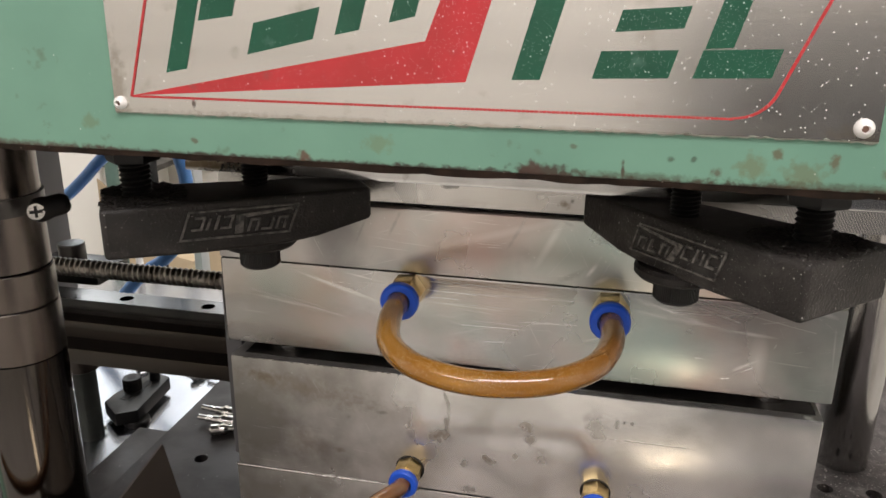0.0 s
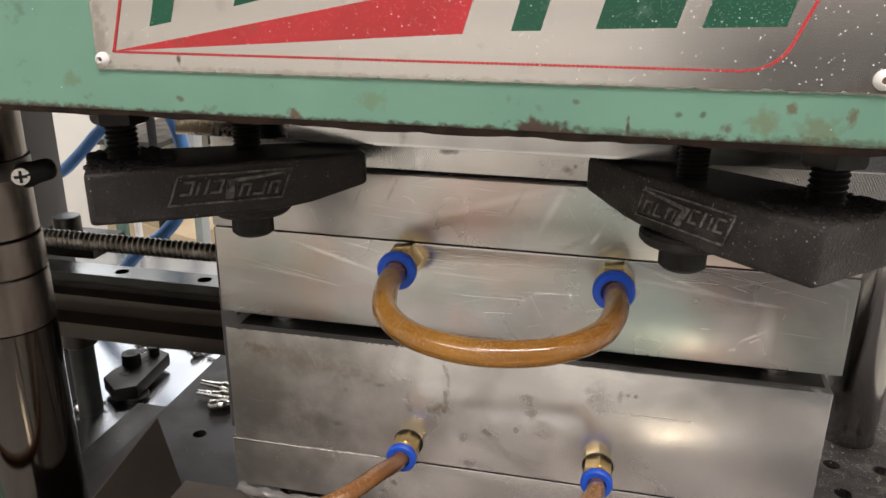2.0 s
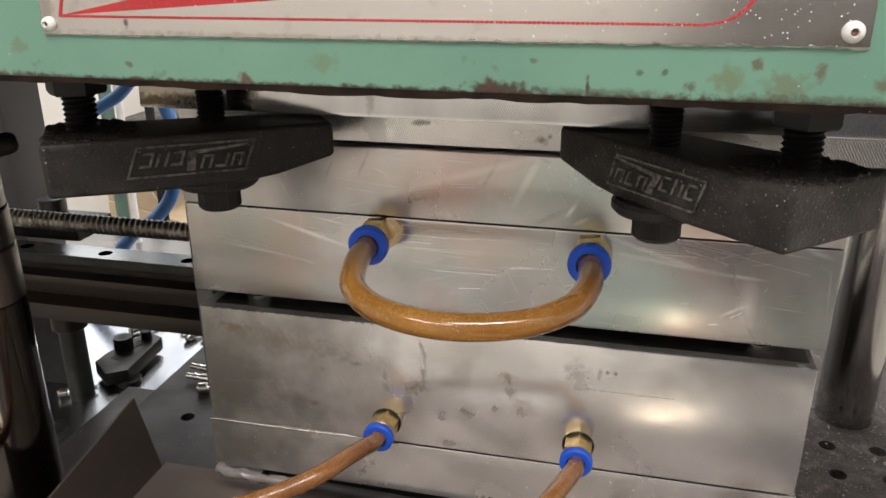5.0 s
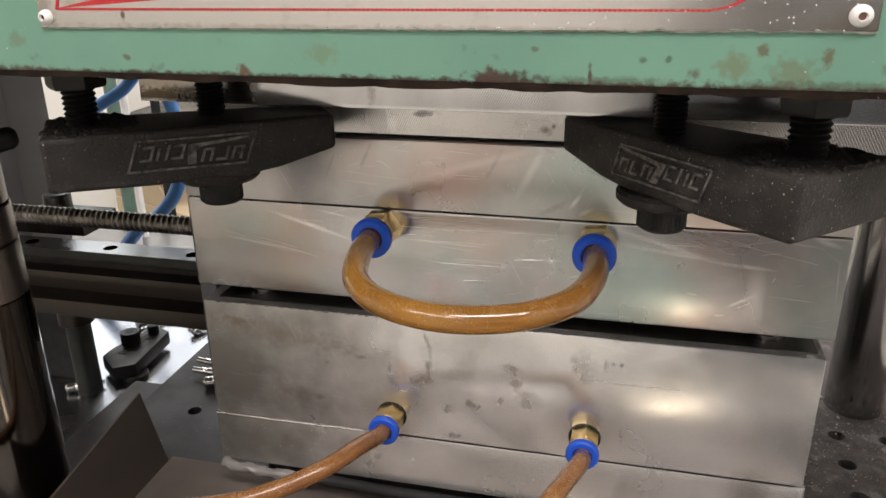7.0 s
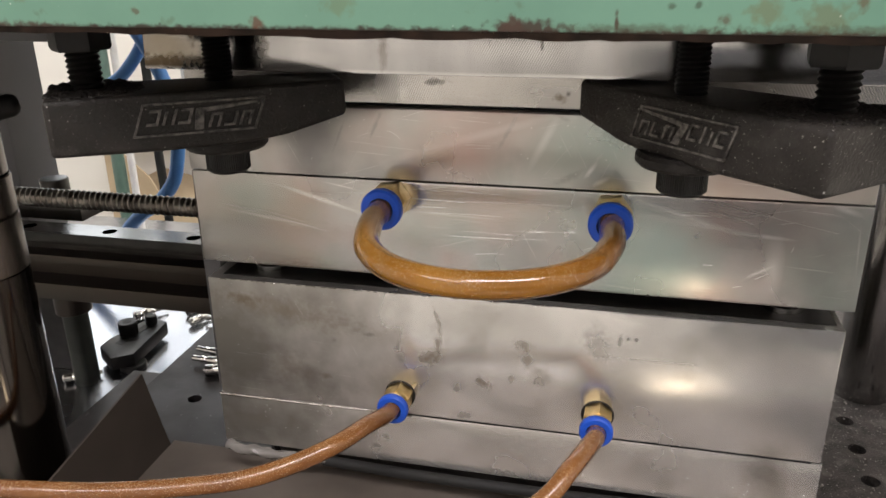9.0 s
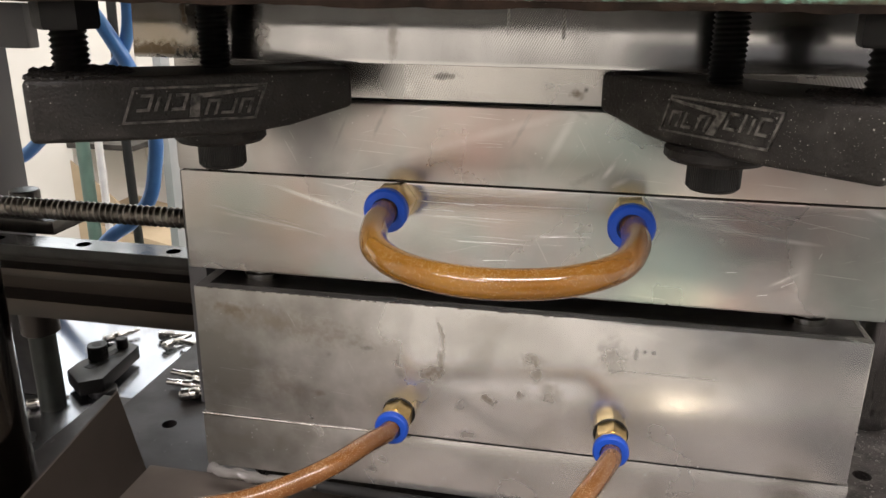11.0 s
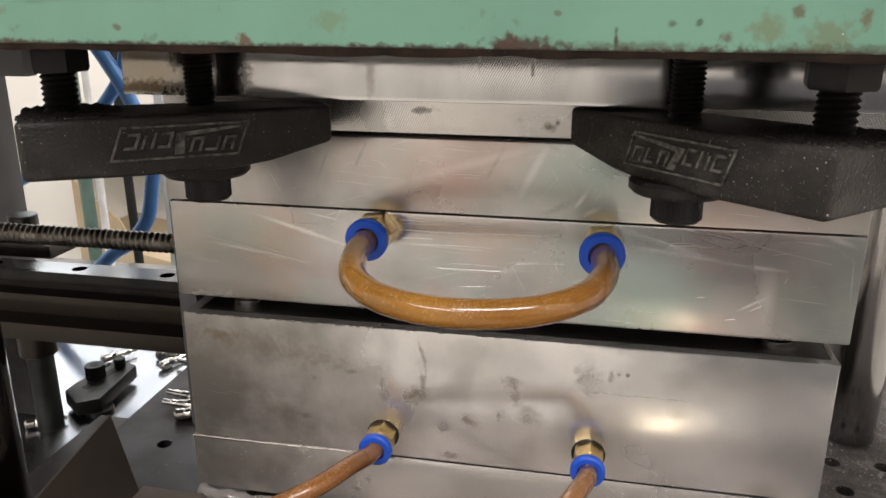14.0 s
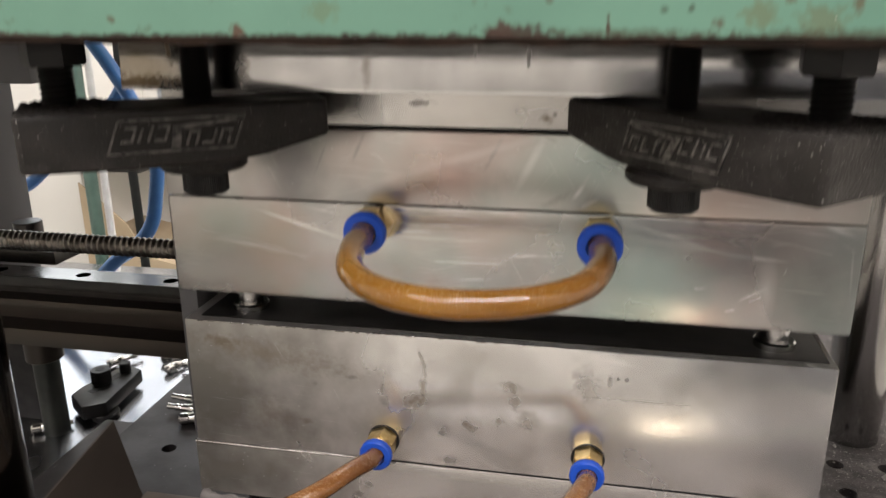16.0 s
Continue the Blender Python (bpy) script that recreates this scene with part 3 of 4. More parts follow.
def tube(points, r, seg=20, per=10, bm=None):
    bm = bm or bmesh.new()
    path = catmull(points, per)
    side = None
    rings = []
    for i, p in enumerate(path):
        d = (path[min(i + 1, len(path) - 1)] - path[max(i - 1, 0)]).normalized()
        if side is None:
            side = d.orthogonal().normalized()
        side = (side - d * side.dot(d)).normalized()
        up = d.cross(side)
        rings.append([bm.verts.new(p + r * (math.cos(a) * side + math.sin(a) * up)) for a in (2 * math.pi * k / seg for k in range(seg))])
    for a, b in zip(rings, rings[1:]):
        for i in range(seg):
            bm.faces.new((a[i], a[(i + 1) % seg], b[(i + 1) % seg], b[i]))
    bm.faces.new(rings[0][::-1])
    bm.faces.new(rings[-1])
    return bm


def plate_with_holes(xs, ys, z, depth, holes, seg=20):
    """A slab top of cells; holes: {(i, j): radius} are bored through the cell's middle."""
    bm = bmesh.new()
    for i in range(len(xs) - 1):
        for j in range(len(ys) - 1):
            x0, x1, y0, y1 = xs[i], xs[i + 1], ys[j], ys[j + 1]
            r = holes.get((i, j))
            if not r:
                bm.faces.new([bm.verts.new(p) for p in ((x0, y0, z), (x1, y0, z), (x1, y1, z), (x0, y1, z))])
                continue
            cx, cy = (x0 + x1) / 2, (y0 + y1) / 2
            outer, rim, low = [], [], []
            for k in range(seg):
                a = 2 * math.pi * k / seg + math.pi / 4
                c, s = math.cos(a), math.sin(a)
                m = max(abs(c), abs(s))
                outer.append(bm.verts.new((cx + c / m * (x1 - x0) / 2, cy + s / m * (y1 - y0) / 2, z)))
                rim.append(bm.verts.new((cx + r * c, cy + r * s, z)))
                low.append(bm.verts.new((cx + r * c, cy + r * s, z - depth)))
            for k in range(seg):
                n = (k + 1) % seg
                bm.faces.new((outer[k], outer[n], rim[n], rim[k]))
                bm.faces.new((rim[k], rim[n], low[n], low[k]))
            bm.faces.new(low)
    return bm


# ---- the hall: closed round the machine ----
setting("floor", box(-2.6, 1.8, -2.6, 2.0, -0.95, -0.9), FLOOR, "grey concrete workshop floor", "floor")
setting("ceiling", box(-2.6, 1.8, -2.6, 2.0, 2.1, 2.15), WALL, "pale painted workshop ceiling", "ceiling")
north = bmesh.new()
for x0, x1, z0, z1 in ((-2.6, 1.8, -0.9, 0.55), (-2.6, -2.1, 0.55, 1.65), (-0.8, 1.8, 0.55, 1.65), (-2.6, 1.8, 1.65, 2.1)):
    box(x0, x1, 2.0, 2.1, z0, z1, bm=north)
setting("wall_north", north, WALL, "cream painted workshop wall", "wall")
setting("wall_south", box(-2.6, 1.8, -2.7, -2.6, -0.9, 2.1), WALL, "cream painted workshop wall", "wall")
setting("wall_west", box(-2.7, -2.6, -2.6, 2.0, -0.9, 2.1), WALL, "cream painted workshop wall", "wall")
setting("wall_east", box(1.8, 1.9, -2.6, 2.0, -0.9, 2.1), WALL, "cream painted workshop wall", "wall")

# window out of view, added so that the ground plate reflects something bright
win = thing("window_1", (-1.45, 2.0, 0.55), "unseen white framed window added for bright reflections", "window", kind="structure")
for x0, x1, z0, z1 in ((-2.1, -2.05, 0.55, 1.65), (-0.85, -0.8, 0.55, 1.65), (-2.05, -0.85, 0.55, 0.6), (-2.05, -0.85, 1.6, 1.65), (-1.47, -1.43, 0.6, 1.6)):
    part("window_frame", box(x0, x1, 2.02, 2.08, z0, z1, 0.004), WHITE, win)
setting("backdrop", box(-2.6, -0.3, 2.5, 2.51, 0.0, 2.2), SKY, "pale overcast sky outside the window", "sky")

# ---- machine bed ----
bed = thing("machine_bed", (0.1, 0.15, -0.9), "dark steel machine bed with bored holes", "machine bed")
part("base_cabinet", box(-1.0, 0.41, -0.22, 0.75, -0.9, -0.071, 0.004), GREEN, bed, "green painted machine base")
part("bed_block", box(-0.365, 0.41, -0.25, 0.60, -0.06, -0.025), BED, bed)
part("bed_top", plate_with_holes([-0.365, -0.3233, -0.2933, 0.21], [-0.25, 0.1535, 0.1835, 0.60], 0.0, 0.02, {(1, 1): 0.0065}), BED, bed, smooth=False)
part("bed_side", prism(bmesh.new(), [(-0.365, -0.25), (-0.3648, -0.25), (-0.3648, 0.60), (-0.365, 0.60)], -0.025, 0.0), BED, bed, smooth=False)
part("drilled_plate", plate_with_holes([0.21, 0.2415, 0.2825, 0.3235, 0.41], [-0.25, 0.065, 0.107, 0.149, 0.191, 0.233, 0.275, 0.60], 0.0, 0.02,
     {(1, 2): 0.007, (1, 3): 0.007, (1, 4): 0.007, (1, 5): 0.007, (2, 3): 0.007, (2, 4): 0.007, (2, 5): 0.007}), BED_DUSTY, bed,
     "dusty dark plate with rows of holes", smooth=False)
swarf_rng = random.Random(21)
swarf = bmesh.new()
for k in range(520):
    x, y = swarf_rng.uniform(0.186, 0.36), swarf_rng.uniform(0.02, 0.36)
    if (x - 0.2865) ** 2 + (y - 0.309) ** 2 < 0.026 ** 2:
        continue
    r = swarf_rng.uniform(0.0003, 0.0010) * (2 if swarf_rng.random() < 0.06 else 1)
    m = pose(x, y, r * 0.4, swarf_rng.uniform(0, 360), swarf_rng.uniform(0, 360), swarf_rng.uniform(0, 360)) @ Matrix.Diagonal((1, swarf_rng.uniform(0.4, 1), swarf_rng.uniform(0.3, 0.8), 1))
    bmesh.ops.create_cube(swarf, size=2 * r, matrix=m)
tagged(part("metal_swarf", swarf, SWARF, smooth=False, origin=(0.27, 0.2, 0)), "pale metal crumbs and dust scattered on the drilled plate", "swarf", "", "stuff")
# solid bar added where the ground plate mirrors the dark bed and tray
tagged(part("reflected_band", box(-0.418, -0.3665, -0.10, 0.235, -0.05, -0.020, 0.0015), BED, origin=(-0.383, 0.06, -0.05)), "added dark bar in place of the bed's reflection in the plate", "steel bar")
tagged(part("ground_plate", box(-1.0, -0.366, -0.1, 0.75, -0.07, -0.05, 0.002), BRIGHT), "bright ground steel base plate beside the bed", "plate")

# ---- lower mould half ----
low = thing("lower_mould", (0, 0.12, 0.0), "ground steel lower mould half with stains, standing on the bed", "mould")
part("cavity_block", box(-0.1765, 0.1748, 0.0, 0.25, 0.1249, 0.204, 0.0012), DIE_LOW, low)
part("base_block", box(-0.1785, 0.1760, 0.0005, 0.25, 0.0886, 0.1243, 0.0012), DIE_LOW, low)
# near-black sheets on both parting faces darken the gap
part("parting_face", box(-0.1690, 0.1715, 0.006, 0.2440, 0.2036, 0.2044), NEAR_BLACK, low, "thin dark sheet on the parting face")
part("riser", box(-0.17, 0.17, 0.045, 0.24, 0.0, 0.088), DARK_STEEL, low)
for gx in (-0.1454, 0.1484):
    pin = part("guide_pin", cyl((gx, 0.024, 0.2), (gx, 0.024, 0.2300), 0.0072, 24, edge=0.001), SHINY, low)
    part("pin_shoulder", cyl((gx, 0.024, 0.2), (gx, 0.024, 0.2085), 0.0105, 24, edge=0.001), SHINY, pin)

# thin bright tubes modelled as glints on the chipped top edge and joint chamfer
GLINT_STEEL = material("bright_glint_steel", (0.88, 0.87, 0.85), 0.22, metal=1, rgb2=(0.55, 0.54, 0.52), scale=300, bump=0.5, bump_scale=700)
glint_rng = random.Random(11)
x = -0.168
while x < 0.165:
    run = glint_rng.uniform(0.0015, 0.006)
    if x < -0.065 or glint_rng.random() < 0.3:
        part("edge_glint", tube([(x, -0.0002, 0.2036), (x + run / 2, -0.0005, 0.2038 + glint_rng.uniform(-0.0002, 0.0003)), (x + run, -0.0002, 0.2036)], glint_rng.uniform(0.00015, 0.00034), 6, 3), GLINT_STEEL, low)
    x += run + glint_rng.uniform(0.001, 0.005)
part("chamfer_glint", tube([(-0.1780, 0.0000, 0.1241), (-0.150, -0.0002, 0.1242), (-0.120, 0.0, 0.1241), (-0.092, 0.0003, 0.1242), (-0.076, 0.0006, 0.1241)], 0.0007, 8, 6), GLINT_STEEL, low, "bright line modelled for the light caught along the joint")
part("joint_line", box(-0.060, 0.170, -0.0001, 0.02, 0.12432, 0.12488), RUBBER, low, "dark joint between the blocks")
part("rubber_strip", tube([(-0.110, -0.002, 0.0848), (-0.05, -0.003, 0.0838), (0.02, -0.003, 0.0835), (0.10, -0.002, 0.0838), (0.172, -0.002, 0.0842)], 0.0034, 12, 6), RUBBER, low, "black rubber strip under the mould")

# ---- upper mould half ----
upper = thing("upper_mould", (0, 0.12, 0.2155), "ground steel upper mould half with fine scratches", "mould")
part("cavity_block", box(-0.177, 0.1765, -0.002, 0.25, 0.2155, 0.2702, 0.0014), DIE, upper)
part("parting_face", box(-0.1700, 0.1715, 0.004, 0.2440, 0.2150, 0.2158), NEAR_BLACK, upper, "thin dark sheet on the parting face")
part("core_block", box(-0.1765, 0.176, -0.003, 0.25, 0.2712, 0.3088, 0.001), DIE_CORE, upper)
part("spacer_plate", box(-0.1765, 0.2, 0.003, 0.25, 0.3106, 0.3300), MILLED, upper)
part("joint", box(-0.17, 0.17, 0.006, 0.24, 0.3085, 0.311), RUBBER, upper)
front_plate = box(-0.1785, 0.205, -0.0295, 0.27, 0.3302, 0.3588, 0.0012)
for vert in front_plate.verts:
    if vert.co.y < -0.02:
        vert.co.y += 0.0022 * (vert.co.z - 0.3302) / 0.0286
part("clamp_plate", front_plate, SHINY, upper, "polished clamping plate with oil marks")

# hairline score marks on the two visible upper faces
SCORE = material("fresh_score_mark", (0.9, 0.9, 0.88), 0.3, metal=0.6)
for k, (x0, z0, x1, z1) in enumerate(((-0.0187, 0.2917, -0.006, 0.2915), (-0.0136, 0.2899, -0.0063, 0.2902), (-0.0606, 0.2973, -0.0567, 0.2963), (-0.0567, 0.2963, -0.0536, 0.2933),
                       (-0.0474, 0.2663, -0.0332, 0.2658), (-0.0476, 0.2611, -0.0192, 0.2604), (-0.0274, 0.2413, 0.0096, 0.2416), (-0.014, 0.232, 0.0019, 0.233),
                       (0.0138, 0.2465, 0.0249, 0.2475), (-0.1053, 0.2608, -0.0939, 0.2607), (-0.046, 0.2566, -0.0298, 0.2569), (0.088, 0.2609, 0.1087, 0.2611),
                       (0.1281, 0.2294, 0.1338, 0.2326), (0.1365, 0.2588, 0.1437, 0.2602), (0.014, 0.2461, 0.0383, 0.2477), (0.1428, 0.2448, 0.1439, 0.2475),
                       (0.1028, 0.235, 0.1075, 0.2351), (0.1179, 0.2241, 0.1225, 0.2249))):
    y = -0.0030 if k < 4 else -0.0020
    part("score_mark", tube([(x0, y, z0), ((x0 + x1) / 2, y, (z0 + z1) / 2 + 0.0002), (x1, y, z1)], 0.00009, 5, 3), SCORE, upper)

# fainter, longer scuffs on the same faces
SCUFF = material("faint_scuff", (0.68, 0.67, 0.65), 0.3, metal=0.85)
for x0, z0, x1, z1 in ((-0.0652, 0.3071, -0.0828, 0.2753), (-0.02, 0.2929, -0.0034, 0.293), (-0.0191, 0.2897, -0.0052, 0.2903), (-0.0598, 0.297, -0.0532, 0.2941), (0.0492, 0.2899, 0.0434, 0.2822), (0.0331, 0.2769, 0.0205, 0.2761), (0.0342, 0.2936, 0.0214, 0.2771), (0.009, 0.3104, 0.0038, 0.3011), (0.0503, 0.2905, 0.0419, 0.2784), (0.054, 0.2864, 0.049, 0.2759), (0.0579, 0.2896, 0.0523, 0.2921), (0.057, 0.2823, 0.0613, 0.2782)):
    part("scuff", tube([(x0, -0.003, z0), ((x0 + x1) / 2, -0.003, (z0 + z1) / 2 + 0.0002), (x1, -0.003, z1)], 0.00006, 5, 3), SCUFF, upper)
for x0, z0, x1, z1 in ((-0.1586, 0.2518, -0.098, 0.2392), (-0.1069, 0.2612, -0.0717, 0.2626), (-0.0456, 0.267, 0.0003, 0.2657), (-0.0439, 0.2606, 0.0425, 0.262), (-0.0207, 0.2445, 0.0062, 0.244), (-0.0129, 0.2413, 0.025, 0.2427), (0.0062, 0.2464, 0.0377, 0.2484), (-0.0381, 0.2539, 0.0004, 0.2539), (-0.1422, 0.2502, -0.1104, 0.2437), (0.0856, 0.2618, 0.103, 0.2623), (0.1347, 0.2589, 0.1472, 0.2611), (0.1602, 0.2662, 0.1644, 0.2634), (0.1658, 0.2623, 0.1727, 0.2572), (0.1675, 0.2668, 0.1729, 0.2641)):
    part("scuff", tube([(x0, -0.002, z0), ((x0 + x1) / 2, -0.002, (z0 + z1) / 2 + 0.0002), (x1, -0.002, z1)], 0.00006, 5, 3), SCUFF, upper)
for x0, z0, x1, z1 in ((0.0959, 0.2689, 0.1627, 0.256), (0.1, 0.27, 0.1329, 0.2625), (0.1163, 0.2608, 0.1512, 0.2685), (0.1032, 0.264, 0.1238, 0.2581)):
    part("scuff", tube([(x0, -0.002, z0), ((x0 + x1) / 2, -0.002, (z0 + z1) / 2 + 0.0003), (x1, -0.002, z1)], 0.00014, 5, 3), SCUFF, upper)

# ---- press head ----
head = thing("press_head", (0, 0.1, 0.359), "green painted press head with chipped lower edge", "press head")
part("beam", box(-0.62, 0.62, -0.118, 0.42, 0.359, 0.62, 0.0012), GREEN, head)
lip = box(-0.62, 0.62, -0.1180, -0.1040, 0.3568, 0.3592, bm=None)
bmesh.ops.subdivide_edges(lip, edges=[e for e in lip.edges if abs(e.verts[0].co.x - e.verts[1].co.x) > 1], cuts=260)
for vert in lip.verts:
    if vert.co.z < 0.358:
        vert.co.z += 0.0009 * noise.noise(vert.co * 60) + 0.0005 * noise.noise(vert.co * 300)
part("lower_lip", lip, LIP, head, "rusted bare steel lower lip", smooth=False)
FRONT = -0.118
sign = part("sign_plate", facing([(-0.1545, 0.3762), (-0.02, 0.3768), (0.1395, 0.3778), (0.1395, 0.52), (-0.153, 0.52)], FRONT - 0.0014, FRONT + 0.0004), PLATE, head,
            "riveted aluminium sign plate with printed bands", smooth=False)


def ink(name, poly, mat, lift=0.0004):
    part(name, facing(poly, FRONT - 0.0014 - lift, FRONT - 0.0012), mat, sign, smooth=False)


ink("red_wedge", [(-0.146, 0.3831), (-0.0055, 0.3932), (0.012, 0.45), (-0.0045, 0.45), (-0.021, 0.4078)], INK_RED)
ink("red_line", [(-0.1466, 0.3826), (0.0915, 0.3834), (0.0915, 0.3838), (-0.1466, 0.3830)], INK_RED)
dots = bmesh.new()
for k in range(148):
    x = -0.1455 + 0.0016 * k
    zc = 0.3828 + 0.0008 * (x + 0.1466) / 0.238
    box(x, x + 0.0011, FRONT - 0.00185, FRONT - 0.0012, zc - 0.00045, zc + 0.00045, bm=dots)
tagged(part("red_dots", dots, INK_RED, sign, smooth=False), kind="stuff")
bend = [(0.0915 + 0.0150 * math.sin(a), 0.3986 - 0.0150 * math.cos(a)) for a in (radians(8 * k) for k in range(9))]
line_r = bend + [(0.1285, 0.45)]
inner = [(x - 0.0009, z + 0.0006) for x, z in line_r]
ink("red_line", line_r + inner[::-1], INK_RED)
ink("red_line", [(-0.1466, 0.3826), (-0.1456, 0.3826), (-0.1265, 0.45), (-0.1275, 0.45)], INK_RED)
SLANT = 0.28


def slanted_bar(x, z, w, h, rise=0.0):
    ink("green_bar", [(x, z), (x + w, z + rise), (x + w + SLANT * h, z + rise + h), (x + SLANT * h, z + h)], INK_GREEN)


for x, z, w, h, rise in ((-0.1289, 0.3929, 0.0090, 0.05, 0.0018), (-0.1130, 0.4134, 0.0145, 0.03, 0.0020), (-0.0929, 0.4010, 0.0273, 0.0120, 0.0064),
                         (-0.0565, 0.4092, 0.0096, 0.04, 0.002), (-0.0350, 0.4141, 0.0100, 0.035, 0.0024), (0.0118, 0.3946, 0.0104, 0.05, 0.0004),
                         (0.0409, 0.3960, 0.0266, 0.0098, 0.001), (0.0480, 0.4125, 0.0233, 0.0075, 0.0016), (0.0757, 0.3972, 0.0263, 0.0098, 0.001), (0.0790, 0.4074, 0.0094, 0.04, 0.0006)):
    slanted_bar(x, z, w, h, rise)


def rivet(x, z, r):
    rv = part("rivet", lathe((x, FRONT - 0.001, z), (x, FRONT - 0.0042, z), [(0, r), (0.35, r), (0.8, r * 0.78), (1, r * 0.42), (0.6, r * 0.34), (0.55, r * 0.1)], 24), WHITE, sign, "pale rivet")
    part("rivet_core", cyl((x, FRONT - 0.0024, z), (x, FRONT - 0.0030, z), r * 0.34, 14), RUST, rv)


bead = tube([(-0.1545 + 0.0049 * k, FRONT - 0.0006, 0.3762 + 0.0016 * k / 60) for k in range(61)], 0.0007, 8, 4)
for vert in bead.verts:
    vert.co += Vector((0, -0.0004, 0.0007)) * noise.noise(vert.co * 420) + Vector((0, -0.0002, 0.0004)) * noise.noise(vert.co * 1500)
part("sealant_bead", bead, SEALANT, sign, "cracked old sealant along the plate's lower edge")
rivet(-0.1513, 0.3799, 0.0028)
rivet(0.1341, 0.3823, 0.0034)


# ---- mould clamps under the head ----
def hex_nut(p0, p1, across, bm=None, turn=0.0):
    r = across / math.sqrt(3)
    return lathe(p0, p1, [(0, r * 0.93), (0.12, r), (0.88, r), (1, r * 0.93)], 6, bm, turn=turn)


def cap_screw_head(x, y, z0, z1, r):
    """Knurled cylinder head with a chamfer."""
    bm = bmesh.new()
    seg = 132
    rows = []
    for f, rr, kn in ((0, 0.86, 0), (0.12, 1, 0), (0.16, 1, 1), (0.8, 1, 1), (0.86, 1, 0), (1, 0.95, 0)):
        rows.append([bm.verts.new((x + r * (rr - (0.024 if kn and k % 2 else 0)) * math.cos(2 * math.pi * k / seg),
                                   y + r * (rr - (0.024 if kn and k % 2 else 0)) * math.sin(2 * math.pi * k / seg), z0 + (z1 - z0) * f)) for k in range(seg)])
    for a, b in zip(rows, rows[1:]):
        for k in range(seg):
            bm.faces.new((a[k], a[(k + 1) % seg], b[(k + 1) % seg], b[k]))
    bm.faces.new(rows[0][::-1])
    bm.faces.new(rows[-1])
    return bm


def mould_clamp(tip, corner, side, bolt, jack, w_tip, w_end, body, rim, label_span, lean, label, sag=0.0, head_z=0.0):
    """tip, corner: plan ends of the lettered face; side: +1 or -1, to which hand of it the body lies."""
    tip, corner = Vector((*tip, 0)), Vector((*corner, 0))
    u = (corner - tip).normalized()
    w = Vector((-u.y, u.x, 0)) * side
    length = (corner - tip).length
    cl = thing("mould_clamp", (tip.x, tip.y, 0.303), label, "clamp", "mould clamps")
    profile = [(0.0, 0.3120, 0.3287), (0.028, 0.3052, 0.3287), (0.046, 0.3030, 0.3286), (0.085, 0.3030, 0.3286), (length, 0.3045, 0.3285)]
    bm = bmesh.new()
    rows = []
    for s, lo_z, hi_z in profile:
        ww = w_tip + (w_end - w_tip) * s / length
        lo_z, hi_z = lo_z - sag * s / length, hi_z - sag * 0.6 * s / length
        a, b = tip + u * s, tip + u * s + w * ww
        rows.append([bm.verts.new((a.x, a.y, lo_z)), bm.verts.new((b.x, b.y, lo_z)), bm.verts.new((b.x, b.y, hi_z)), bm.verts.new((a.x, a.y, hi_z))])
    for p, q in zip(rows, rows[1:]):
        for i in range(4):
            bm.faces.new((p[i], p[(i + 1) % 4], q[(i + 1) % 4], q[i]))
    bm.faces.new(rows[0][::-1])
    bm.faces.new(rows[-1])
    bmesh.ops.recalc_face_normals(bm, faces=bm.faces)
    sharp = [e for e in bm.edges if e.calc_face_angle(0) > radians(40)]
    bmesh.ops.bevel(bm, geom=sharp, offset=0.0026, segments=4, affect="EDGES", profile=0.55)
    for f in bm.faces:
        c = f.calc_center_median()
        if f.calc_area() < 2e-4 and (c - corner).xy.length < 0.006:
            f.material_index = 1
    part("clamp_body", bm, [body, CAST_EDGE], cl)
    # raised frame and worn marks on the lettered face
    def on_face(corners, lift):
        bm = bmesh.new()
        rings = []
        for off in (0.0006, -lift):
            ring = []
            for s, z in corners:
                p = tip + u * (s + lean * (z - 0.3165)) + w * off
                ring.append(bm.verts.new((p.x, p.y, z)))
            rings.append(ring)
        bm.faces.new(rings[0][::-1])
        bm.faces.new(rings[1])
        k = len(corners)
        for i in range(k):
            bm.faces.new((rings[0][i], rings[0][(i + 1) % k], rings[1][(i + 1) % k], rings[1][i]))
        return bm

    def stroke(name, a, b, c, d, lift=0.0009):
        part(name, on_face([(a, c), (b, c), (b, d), (a, d)], lift), rim, cl, smooth=False)

    s0, s1 = label_span
    z0, z1 = 0.3090, 0.3236
    mid = (s0 + s1) / 2
    for a, b, c, d in ((s0, s1, z0, z0 + 0.0009), (s0, s1, z1 - 0.0009, z1), (s0, s0 + 0.0010, z0, z1), (s1 - 0.0010, s1, z0, z1)):
        stroke("raised_rim", a, b, c, d)
    part("raised_wedge", on_face([(s0 + 0.001, z1 - 0.0012), (s0 + 0.001, z1 - 0.0022), (mid - 0.001, z1 - 0.0052), (mid - 0.003, z0 + 0.0018), (mid + 0.001, z0 + 0.0018), (mid + 0.003, z1 - 0.0035)], 0.0008), rim, cl, smooth=False)
    for k in range(6):
        a = s0 + 0.0035 + (k // 3) * (mid - s0 + 0.0005) + (k % 3) * 0.0068
        lo, hi, wd = z0 + 0.0026, z1 - (0.0058 if k < 3 else 0.0030), 0.0050
        lo += 0.0022 if k > 2 else 0.0
        stroke("raised_bar", a, a + 0.0011, lo, hi, 0.0011)
        if k % 3 != 1:
            stroke("raised_bar", a + 0.0011, a + wd, hi - 0.0011, hi, 0.0011)
